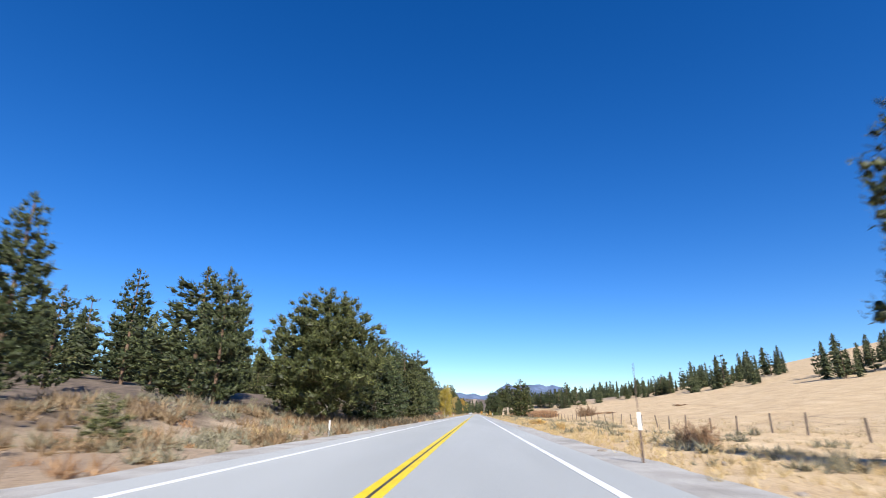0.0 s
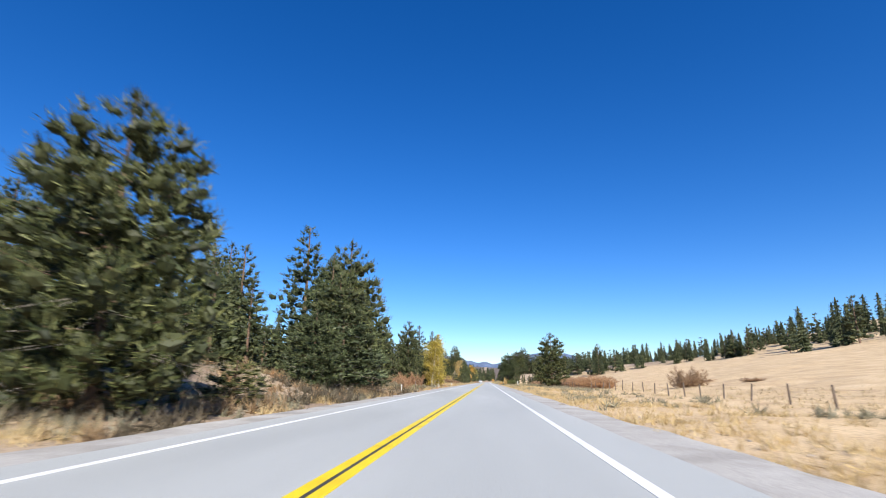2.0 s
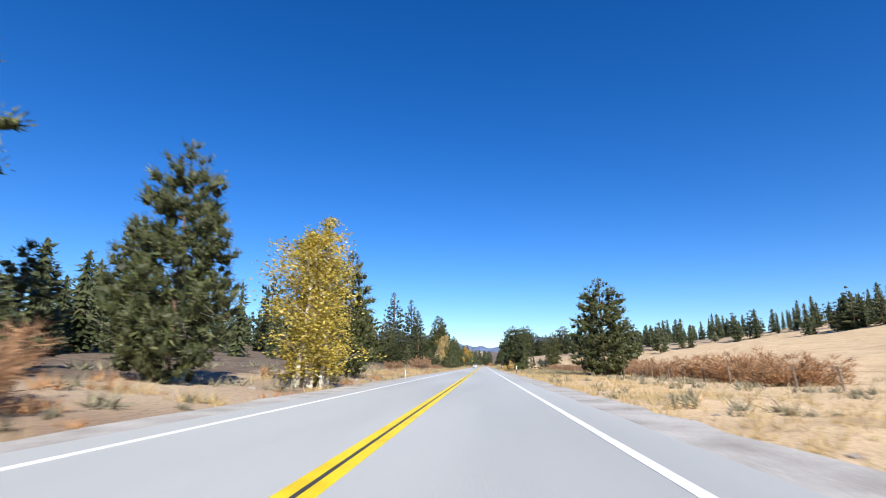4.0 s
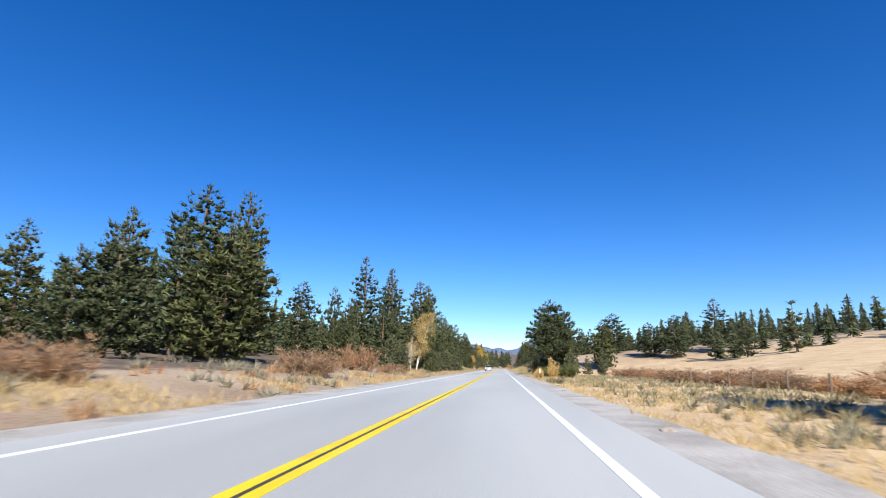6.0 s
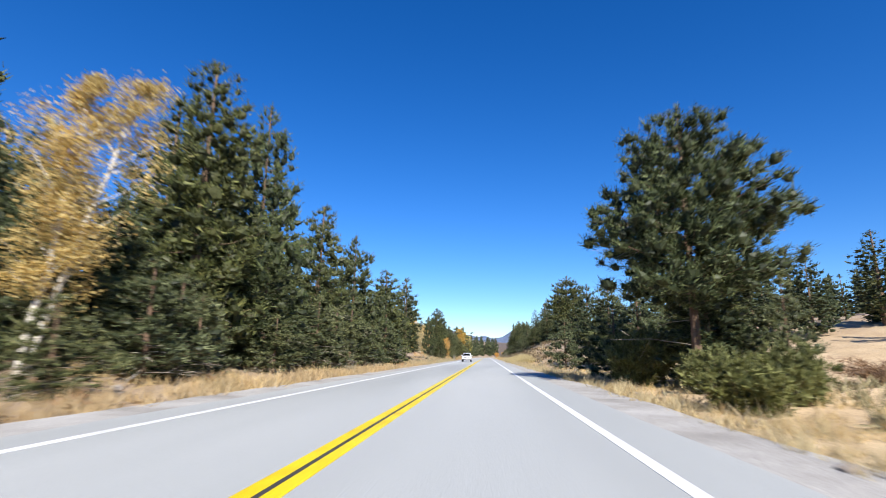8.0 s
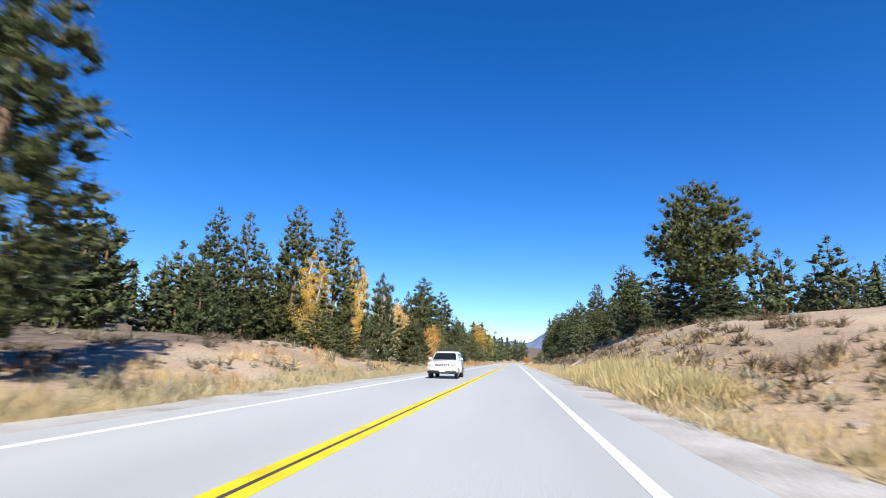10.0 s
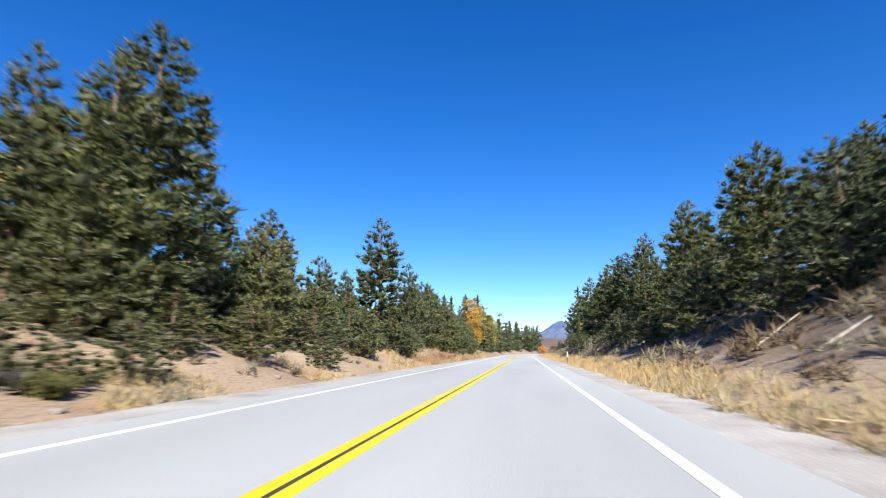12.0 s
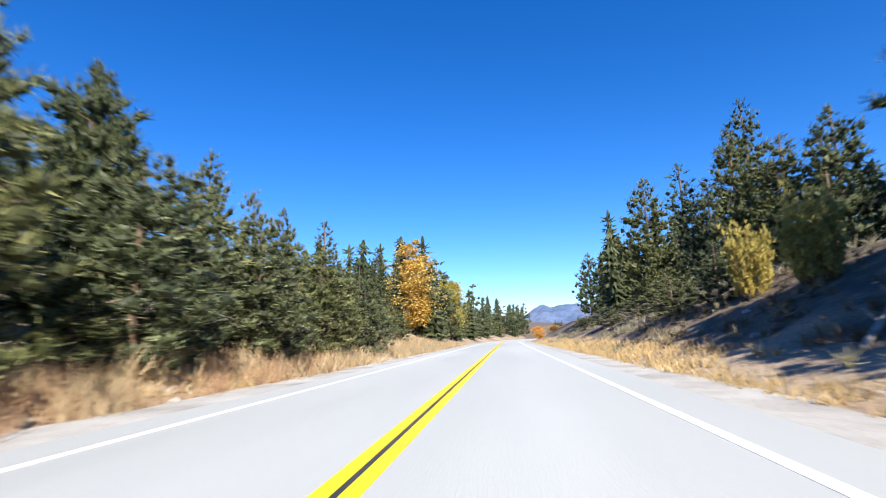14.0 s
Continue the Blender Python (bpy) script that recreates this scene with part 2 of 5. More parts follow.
def combine(op, a, c):
    m_ = nt.nodes.new("ShaderNodeMath")
    m_.operation, m_.use_clamp = op, True
    nt.links.new(a, m_.inputs[0])
    nt.links.new(c, m_.inputs[1])
    return m_.outputs[0]


woods_l = stretch_of(gx.outputs["X"], -11.5, -18.0)
woods_r = combine("MULTIPLY", stretch_of(gx.outputs["X"], 7.4, 11.0), stretch_of(gx.outputs["Y"], 414.0, 430.0))
cover = combine("ADD", woods_l, woods_r)
patch = stretch_of(combine("ADD", combine("MULTIPLY", cover, stretch_of(edge, 0.0, 1.0, 1.0, 1.0)), stretch_of(edge, 0.35, 0.65, 0.0, 0.55)), 0.5, 0.85)
base = blend(nt, patch, base, litter_shade)
fine = noise_at(nt, 9.0, 6.0)
speck = ramp(nt, fine, [(0.35, (0.55, 0.52, 0.48)), (0.5, (1, 1, 1)), (0.7, (1.15, 1.12, 1.1))])
nt.links.new(blend(nt, 0.85, base, speck, "MULTIPLY"), b.inputs["Base Color"])
bump(nt, b, fine, 0.7, 0.08)


def axis(stops):
    out = []
    for a, b_, step in stops:
        out += list(np.arange(a, b_, step))
    return np.array(out + [stops[-1][1]])


gxs = axis([(-2600, -400, 200), (-400, -100, 25), (-100, -40, 5), (-40, -5.2, 0.8), (-5.2, 5.4, 10.6), (5.4, 40, 0.8), (40, 130, 5), (130, 400, 27), (400, 2600, 200)])
gys = axis([(-300, -30, 30), (-30, 560, 1.6), (560, 800, 10), (800, 1500, 70), (1500, 4800, 300)])
gv = np.array([(x + bend(y), y, terrain(x + bend(y), y)) for y in gys for x in gxs])
nx = len(gxs)
gi = np.array([(j * nx + i, j * nx + i + 1, (j + 1) * nx + i + 1, (j + 1) * nx + i) for j in range(len(gys) - 1) for i in range(nx - 1)])
ground = mesh_object("ground", gv, gi, [M_ground], smooth=True)
tagged(ground, "dry sandy ground with straw-coloured meadow grass", "ground", kind="structure")


def strip(name, x0, x1, y0, y1, z, mat, step=8.0, skirt=0.05, wobble=0.0):
    """A band along the road with a closed underside edge."""
    ys = np.arange(y0, y1 + step, step)
    v, f = [], []
    for i, y in enumerate(ys):
        a = x0 + bend(y) + wobble * lump(0, y, 2.2, 5.0 + x0)
        c = x1 + bend(y) + wobble * lump(0, y, 2.2, 9.0 + x1)
        v += [(a, y, z - skirt), (a, y, z), (c, y, z), (c, y, z - skirt)]
        if i:
            o = 4 * i
            f += [(o - 4 + k, o - 3 + k, o + 1 + k, o + k) for k in range(3)]
    return mesh_object(name, v, f, [mat])


LANE = 3.66
END = 1200.0
shoulder_l = strip("shoulder_left", -5.9, -4.4, -60, END, -0.02, M_gravel, 2.0, 0.4, 0.35)
shoulder_r = strip("shoulder_right", 4.5, 6.1, -60, END, -0.02, M_gravel, 2.0, 0.4, 0.35)
tagged(shoulder_l, "grey gravel shoulder beside the asphalt", "shoulder", kind="structure")
tagged(shoulder_r, "grey gravel shoulder beside the asphalt", "shoulder", kind="structure")
road = strip("road", -4.6, 4.75, -60, END, 0.0, M_asphalt, 2.0, 0.3, 0.08)
tagged(road, "pale grey worn asphalt two-lane road", "road", kind="structure")
for x, wide, mat, nm, lb in ((-0.118, 0.17, M_yellow, "yellow_line", "yellow painted centre line"), (0.118, 0.17, M_yellow, "yellow_line", "yellow painted centre line"),
                             (0.0, 0.062, M_tar, "black_line", "black tar gap between yellow lines"),
                             (-LANE, 0.17, M_white, "edge_line", "white painted edge line"), (LANE, 0.17, M_white, "edge_line", "white painted edge line")):
    ln = strip(nm, x - wide / 2, x + wide / 2, -60, END, 0.005, mat, 4.0, 0.006, 0.0)
    tagged(ln, lb, "road marking", kind="structure")



# ---- trees ----
def rng_of(seed):
    return np.random.RandomState(seed)


def tube(points, radii, sides=7):
    """Vertices and quads of a tapered tube."""
    v, f = [], []
    pts = [Vector(p) for p in points]
    for i, (p, r) in enumerate(zip(pts, radii)):
        d = (pts[min(i + 1, len(pts) - 1)] - pts[max(i - 1, 0)]).normalized()
        a = d.orthogonal().normalized()
        c = d.cross(a)
        for k in range(sides):
            t = 2 * math.pi * k / sides
            v.append(p + (math.cos(t) * a + math.sin(t) * c) * float(r))
        if i:
            o = (i - 1) * sides
            f += [(o + k, o + (k + 1) % sides, o + sides + (k + 1) % sides, o + sides + k) for k in range(sides)]
    return v, f


def tubes(name, runs, mat, parent, sides=6, label=""):
    v, f = [], []
    for pts, radii in runs:
        a, c = tube(pts, radii, sides)
        f += [tuple(i + len(v) for i in q) for q in c]
        v += [tuple(p) for p in a]
    return mesh_object(name, v, f, [mat], parent, label, smooth=True)


def blades(centres, ways, count, length, width, spread, r):
    """Narrow triangles that radiate from each centre, mostly along its way."""
    n = len(centres)
    c = np.repeat(centres, count, 0)
    w = np.repeat(ways, count, 0) + r.normal(0, spread, (n * count, 3))
    w /= np.linalg.norm(w, axis=1, keepdims=True) + 1e-6
    side = np.cross(w, r.normal(0, 1, w.shape))
    side /= np.linalg.norm(side, axis=1, keepdims=True) + 1e-6
    ln = length * r.uniform(0.6, 1.25, (n * count, 1))
    wd = width * r.uniform(0.7, 1.3, (n * count, 1))
    base = c + r.normal(0, 0.12 * length, c.shape)
    v = np.stack([base - side * wd, base + side * wd, base + w * ln], 1).reshape(-1, 3)
    return v, np.arange(len(v)).reshape(-1, 3)


def diamonds(centres, size, r):
    """Small loose leaves as quads."""
    n = len(centres)
    a = r.normal(0, 1, (n, 3))
    a /= np.linalg.norm(a, axis=1, keepdims=True)
    c = np.cross(a, r.normal(0, 1, (n, 3)))
    c /= np.linalg.norm(c, axis=1, keepdims=True)
    s = size * r.uniform(0.6, 1.3, (n, 1))
    v = np.stack([centres - a * s, centres - c * s * 0.7, centres + a * s, centres + c * s * 0.7], 1).reshape(-1, 3)
    return v, np.arange(len(v)).reshape(-1, 4)


def ball(level):
    """Vertices and triangles of a round seed for clumps and stones."""
    ico = bmesh.new()
    bmesh.ops.create_icosphere(ico, subdivisions=level, radius=1)
    v = np.array([tuple(q.co) for q in ico.verts])
    f = np.array([[q.index for q in fa.verts] for fa in ico.faces])
    ico.free()
    return v, f


BALL, BALL_F = ball(1)



def clump_axes(ds):
    """Three axes for each clump: along its limb, sideways, and upward."""
    up = np.array([0.0, 0.0, 1.0])
    d = ds / np.linalg.norm(ds, axis=1, keepdims=True)
    side = np.cross(up, d)
    side /= np.linalg.norm(side, axis=1, keepdims=True) + 1e-6
    return d, side, np.cross(d, side)


def clump_stars(cs, ds, sizes, count, wide, r, squash=0.75):
    """Broad sprays of needles that radiate from the heart of each clump."""
    d, side, top = clump_axes(ds)
    n = len(cs)
    u = r.normal(0, 1, (n, count, 3)) + np.array([0.4, 0, 0.25])
    u /= np.linalg.norm(u, axis=2, keepdims=True)
    way = u[:, :, :1] * d[:, None] * 1.2 + u[:, :, 1:2] * side[:, None] + u[:, :, 2:] * top[:, None] * squash
    ln = sizes[:, None, None] * r.uniform(0.7, 1.1, (n, count, 1))
    across = np.cross(way, r.normal(0, 1, way.shape))
    across *= wide * ln / (np.linalg.norm(across, axis=2, keepdims=True) + 1e-6)
    root = cs[:, None] + r.normal(0, 0.14, way.shape) * sizes[:, None, None] + way * ln * 0.1
    v = np.stack([root - across, root + across, root + way * ln * 0.9], 2).reshape(-1, 3)
    return v, np.arange(len(v)).reshape(-1, 3)


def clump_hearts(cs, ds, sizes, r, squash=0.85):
    """Rough dense hearts of twigs and needles, one for each clump."""
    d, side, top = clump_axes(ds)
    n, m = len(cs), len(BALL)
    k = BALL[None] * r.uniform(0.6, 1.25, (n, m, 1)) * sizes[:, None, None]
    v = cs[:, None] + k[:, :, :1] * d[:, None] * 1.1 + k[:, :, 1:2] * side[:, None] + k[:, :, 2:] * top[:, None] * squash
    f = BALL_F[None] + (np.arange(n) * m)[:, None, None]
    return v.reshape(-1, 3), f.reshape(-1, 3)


def clump_needles(cs, ds, sizes, count, length, width, r, squash=0.72):
    """Bundles of needles that stand out of each clump, up and outward."""
    d, side, top = clump_axes(ds)
    n = len(cs)
    u = r.normal(0, 1, (n, count, 3)) + np.array([0.35, 0, 0.3])
    u /= np.linalg.norm(u, axis=2, keepdims=True)
    out = u[:, :, :1] * d[:, None] * 1.15 + u[:, :, 1:2] * side[:, None] + u[:, :, 2:] * top[:, None] * squash
    root = (cs[:, None] + out * sizes[:, None, None] * r.uniform(0.6, 0.98, (n, count, 1))).reshape(-1, 3)
    way = (out * 0.8 + d[:, None] * 0.25 + np.array([0, 0, 0.45])).reshape(-1, 3)
    way /= np.linalg.norm(way, axis=1, keepdims=True)
    return blades(root, way, 1, length, width, 0.3, r)


def pine_runs(h, rad, low, shape, whorls, per, seed, clump):
    """Trunk, limbs in whorls, dead limbs, and the needle clumps (place, way, size) of a pine of height h and crown radius rad."""
    r = rng_of(seed)
    lean = r.normal(0, 0.012, 2)
    axis_at = lambda z: np.array([lean[0] * z, lean[1] * z, z])
    zs = np.linspace(0, h * 0.97, 9)
    trunk = [([tuple(axis_at(z)) for z in zs], [0.016 * h * (1.12 - z / h) + 0.012 for z in zs])]
    limbs, cs, ds, ss = [], [], [], []
    lop = r.uniform(0.84, 1.1, (8, 7)) if shape[0] < 0.5 else r.uniform(0.74, 1.16, (8, 7))
    airy = shape[0] < 0.35
    for i in range(whorls):
        u0 = low + (0.975 - low) * (i + 0.5) / whorls
        n = per if u0 < 0.7 else max(3, per - 2) if u0 < 0.88 else 3
        turn = r.uniform(0, 6.28)
        puff = r.uniform(0.84, 1.1)
        for k in range(n):
            u = min(0.97, max(0.02, u0 + r.normal(0, 0.32) / whorls))
            env = ((1 - u) ** shape[0]) * (1 - math.exp(-(u - low + 0.06) * shape[1])) / shape[2]
            if shape[0] < 0.5:
                env = (1 - max(0, (u - 0.3) / 0.7) ** 1.9) ** 0.85 * (1 - 0.6 * math.exp(-(u - low + 0.06) * shape[1]))
            az = turn + 2 * math.pi * k / n + r.normal(0, 0.25)
            ln = max(0.06 * rad + 0.08, rad * env * puff * r.uniform(0.78, 1.06) * lop[min(7, int(u * 8)), int(az * 1.11) % 7])
            ln = min(ln, max(0.3, 0.96 * rad * env)) if shape[0] < 0.5 else ln
            rise = r.uniform(-0.12, 0.25) + (0.75 if shape[0] > 0.5 else 0.35) * max(0, u - 0.5)
            d = np.array([math.cos(az), math.sin(az), rise])
            d /= np.linalg.norm(d)
            start = axis_at(u * h)
            sag = lambda q: 0.26 * ln * (q * q - 0.85 * q)
            pts = [start + d * ln * q + np.array([0, 0, sag(q)]) for q in (0, 0.5, 1.0)]
            limbs.append(([tuple(p) for p in pts], [0.03 * (0.4 + 0.25 * ln), 0.016 * (0.4 + 0.2 * ln), 0.006]))
            side = np.array([-d[1], d[0], 0])
            size0 = clump * (0.55 + 0.45 * min(1.0, ln / (0.6 * rad))) * (0.62 if u > 0.9 else 0.8 if u > 0.8 else 1.0)
            m = 1 + int(ln / (clump * (1.25 if airy else 1.5)))
            for j in range(m):
                q = 1.0 - 0.72 * j / max(1, m) - (r.uniform(0, 0.12) if j else 0.0)
                fork = r.normal(0, 0.2) * ln * (0.35 + 0.65 * (1 - abs(q - 0.6)))
                s = size0 * r.uniform(0.72, 1.25)
                cs.append(start + d * q * ln + side * fork + np.array([0, 0, sag(q) + r.normal(0.05, 0.22) * s]))
                ds.append(d + np.array([0, 0, 0.5]) + r.normal(0, 0.25, 3))
                ss.append(s)
    dead = []
    for i in range(16):
        u, az = r.uniform(0.06, low + 0.3), r.uniform(0, 6.28)
        ln = rad * r.uniform(0.5, 1.02)
        d = np.array([math.cos(az), math.sin(az), r.uniform(-0.25, 0.15)])
        p = axis_at(u * h)
        dead.append(([tuple(p), tuple(p + d * ln * 0.5), tuple(p + d * ln - (0, 0, 0.08 * ln))], [0.022, 0.015, 0.005]))
        for q in (0.5, 0.75):
            e = p + d * ln * q
            dead.append(([tuple(e), tuple(e + ln * 0.3 * (d + r.normal(0, 0.5, 3)))], [0.01, 0.004]))
    # the leader: a short stack of narrow clumps that ends in a point
    for q in (0.955, 0.975, 0.993):
        cs.append(axis_at(h * q) + r.normal(0, 0.004 * h, 3))
        ds.append(np.array([0.05, 0, 1.0]))
        ss.append(clump * (0.55 if q < 0.96 else 0.4 if q < 0.98 else 0.26))
    cs, ds, ss = np.array(cs), np.array(ds), np.array(ss)
    # true width: nearly all clumps lie within the crown radius
    k = (rad - 0.8 * clump) / np.percentile(np.hypot(cs[:, 0], cs[:, 1]), 99 if shape[0] < 0.5 else 95)
    cs[:, :2] *= k
    limbs = [([(p[0] * k, p[1] * k, p[2]) for p in pts], rr) for pts, rr in limbs]
    return trunk, limbs, dead, cs, ds, ss, r


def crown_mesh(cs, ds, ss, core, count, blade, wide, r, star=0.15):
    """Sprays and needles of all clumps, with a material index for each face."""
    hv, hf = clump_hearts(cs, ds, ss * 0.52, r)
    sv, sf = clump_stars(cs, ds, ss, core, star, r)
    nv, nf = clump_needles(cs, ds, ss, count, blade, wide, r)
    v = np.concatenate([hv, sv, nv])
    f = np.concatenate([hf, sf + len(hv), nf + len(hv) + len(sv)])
    # index 1 marks the hearts, which get the dark shade tone
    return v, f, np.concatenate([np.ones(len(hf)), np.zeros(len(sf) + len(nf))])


def make_pine(h, rad, low, shape, seed, whorls, per, clump, core, count, blade, wide, near):
    tree = new("pine_tree")
    trunk, limbs, dead, cs, ds, ss, r = pine_runs(h, rad, low, shape, whorls, per, seed, clump)
    tubes("trunk", trunk + (limbs if shape[0] < 0.35 else limbs[::3]), M_bark, tree, 4)
    if near:
        tubes("dead_branchwork", dead, M_deadwood, tree, 3, "bare grey dead limbs")
    fine = near and shape[0] < 0.41
    v, f, mi = crown_mesh(cs, ds, ss, core + 12 * fine, count, blade, wide, r, 0.095 if fine else 0.12 if near else 0.16)
    v[:, 2] *= h / v[:, 2].max()
    v[:, 2] = np.maximum(v[:, 2], 0.0)
    mesh_object("crown", v, f, [M_youngneedles if h < 8 else M_needles, M_shadeneedles], tree, index=mi)
    return tree


def make_aspen(h, rad, low, seed, mat, leaves=5000, stems=1, leaf=0.07, name="aspen_tree", bark=None):
    """Pale stems, rising limbs, and leaves in uneven clusters along the limbs."""
    tree = new(name)
    r = rng_of(seed)
    runs, cs = [], []
    lobe = r.uniform(0.7, 1.2, (6, 5))
    for s in range(stems):
        foot = r.normal(0, 0.25 if stems > 1 else 0, 2)
        lean = r.normal(0, 0.06 if stems > 1 else 0.02, 2)
        hh = h * r.uniform(0.7, 0.95) if s else h
        kink = r.normal(0, 0.018 * hh, (7, 2)) * np.linspace(0, 1, 7)[:, None]
        zs = np.linspace(0, hh * 0.97, 7)
        at = lambda z: np.array([foot[0] + lean[0] * z + np.interp(z, zs, kink[:, 0]), foot[1] + lean[1] * z + np.interp(z, zs, kink[:, 1]), z])
        runs.append(([tuple(at(z)) for z in zs], [0.011 * hh * (1.1 - z / hh) + 0.008 for z in zs]))
        nb = 34
        for i in range(nb):
            u = low + (1 - low) * (i + r.uniform(0, 1)) / nb
            az = r.uniform(0, 6.28)
            env = math.sin(math.pi * min(1, (u - low) / (1 - low) * 0.8 + 0.18)) ** 0.8
            ln = rad * env * r.uniform(0.6, 1.1) * lobe[min(5, int(u * 6)), int(az * 0.79) % 5]
            d = np.array([math.cos(az), math.sin(az), r.uniform(0.5, 1.4)])
            d /= np.linalg.norm(d)
            pts = [at(u * hh) + d * ln * q + np.array([0, 0, 0.12 * ln * q * q]) for q in (0, 0.5, 1.0)]
            runs.append(([tuple(p) for p in pts], [0.02 + 0.006 * ln, 0.012, 0.004]))
            k = int(leaves / stems / nb * r.uniform(0.6, 1.4))
            knots = r.uniform(0.3, 1.08, 5)
            offs = r.normal(0, 1, (5, 3)) * 0.12 * ln
            which = r.randint(0, 5, k)
            cs.append(at(u * hh) + np.outer(knots[which] * ln, d) + offs[which] + r.normal(0, 1, (k, 3)) * (0.08 + 0.09 * ln))
    tubes("trunk", runs, bark or M_white_bark, tree, 6)
    v, f = diamonds(np.concatenate(cs), leaf, r)
    mesh_object("crown", v, f, [mat], tree)
    return tree


def make_bush(name, w, h, seed, mat, stems=60, count=26, blade=0.22, wide=0.02, twigs=True, spread=0.5):
    """A rounded shrub: stems that fan out of one foot, with thin leaves or twigs along them."""
    bush = new(name)
    r = rng_of(seed)
    runs, cs, ws = [], [], []
    for i in range(stems):
        az, tilt = r.uniform(0, 6.28), r.uniform(0.02, 1.0) ** 0.8
        d = np.array([math.cos(az) * math.sin(tilt) * w * 0.75, math.sin(az) * math.sin(tilt) * w * 0.75, math.cos(tilt) * h])
        d *= r.uniform(0.6, 1.05)
        foot = np.array([math.cos(az), math.sin(az), 0]) * w * spread * r.uniform(0, 1) ** 0.6
        if twigs:
            runs.append(([tuple(foot), tuple(foot + d * 0.5), tuple(foot + d)], [0.014, 0.009, 0.003]))
        q = r.uniform(0.08, 1.05, 9)
        c = foot + np.outer(q, d) + r.normal(0, 0.06 * w, (9, 3))
        c[:, 2] = np.maximum(c[:, 2], 0.05)
        cs.append(c)
        ws.append(np.tile(d / np.linalg.norm(d), (9, 1)))
    if twigs:
        tubes("branchwork", runs, M_bark, bush, 3)
    v, f = blades(np.concatenate(cs), np.concatenate(ws), max(2, count // 3), blade, wide, 0.6, r)
    v[:, 2] = np.maximum(v[:, 2], 0.0)
    mesh_object("foliage", v, f, [mat], bush)
    return bush


PINE_KINDS = {
    # height, crown radius, bare part, shape (taper, foot, norm), seed, whorls, limbs each, clump radius, needles a clump, length, half width
    "young": (4.0, 1.4, 0.03, (0.75, 9.0, 0.9), 11, 11, 6, 0.27, 16, 0.17, 0.016),
    "young2": (4.5, 1.4, 0.05, (0.66, 8.0, 0.88), 12, 11, 6, 0.27, 16, 0.17, 0.016),
    "mid": (10.0, 2.9, 0.04, (0.7, 11.0, 0.88), 21, 20, 7, 0.45, 20, 0.24, 0.022),
    "mid2": (10.0, 2.5, 0.05, (0.58, 10.0, 0.85), 22, 20, 7, 0.43, 20, 0.24, 0.022),
    "bushy": (7.0, 2.3, 0.02, (0.6, 12.0, 0.86), 25, 16, 7, 0.36, 18, 0.2, 0.018),
    "round": (10.0, 3.6, 0.03, (0.42, 12.0, 0.82), 23, 20, 8, 0.48, 20, 0.25, 0.022),
    "broad": (11.0, 6.0, 0.1, (0.4, 10.0, 0.82), 24, 20, 12, 0.52, 30, 0.22, 0.02),
    "tall": (16.0, 2.7, 0.08, (0.72, 8.0, 0.86), 31, 28, 6, 0.5, 20, 0.3, 0.026),
    "tall2": (16.0, 3.4, 0.05, (0.62, 8.0, 0.84), 32, 28, 7, 0.55, 20, 0.3, 0.026),
    "open": (12.0, 4.6, 0.3, (0.3, 7.0, 0.78), 41, 15, 13, 0.46, 30, 0.2, 0.018),
}
protos = {}
TREE_LABELS = {"young": "young green pine with foliage to the ground", "young2": "young green pine with foliage to the ground",
               "mid": "dense conical dark green pine", "mid2": "slender dark green pine", "bushy": "bushy young pine with light green foliage to the ground", "round": "broad rounded green pine", "broad": "old broad-crowned pine leaning over the shoulder",
               "tall": "tall slender dark green pine", "tall2": "tall dark green pine with layered branches",
               "open": "broad open-crowned pine with bare lower limbs"}


def place(key, make, m, label, category, group=""):
    """The first of its kind is built, the others are copies on the same meshes."""
    if key not in protos:
        ob = make()
        ob.matrix_basis = m
        protos[key] = ob
    else:
        k = protos[key].scale
        ob = copy_thing(protos[key], m @ Matrix.Diagonal((1 / k[0], 1 / k[1], 1 / k[2], 1)))
    return tagged(ob, label, category, group)


def stand(x, y, sx, sz, turn, sink=0.05):
    return Matrix.LocRotScale((x, y, terrain(x, y) - sink), Euler((0, 0, turn)), (sx, sx, sz))


def turn_of(x, y):
    return (x * 3.1 + y * 1.7) % 6.28


def pine(kind, x, y, top, w):
    """A pine whose tip is at height top, with a crown w wide."""
    k = PINE_KINDS[kind]
    h = max(1.5, top - terrain(x, y))
    w = max(w * (1.0 if kind in ("open", "broad") else 1.15), h * 0.36)
    near = abs(x) < 15
    reach = "near" if near else "middle" if abs(x) < 28 else "far"
    more, longer, wider = {"near": (1.0, 1.0, 0.95), "middle": (0.6, 1.1, 1.35), "far": (0.25, 1.2, 2.0)}[reach]
    count, blade, wide = round(k[8] * more), k[9] * longer, k[10] * wider
    def make():
        return make_pine(*k[:8], {"near": 14, "middle": 7, "far": 4}[reach], count, blade, wide, near)
    return place(kind + reach, make, stand(x, y, w / (2.0 * k[1]), h / k[0], turn_of(x, y)), TREE_LABELS[kind], "pine tree", "roadside pines")


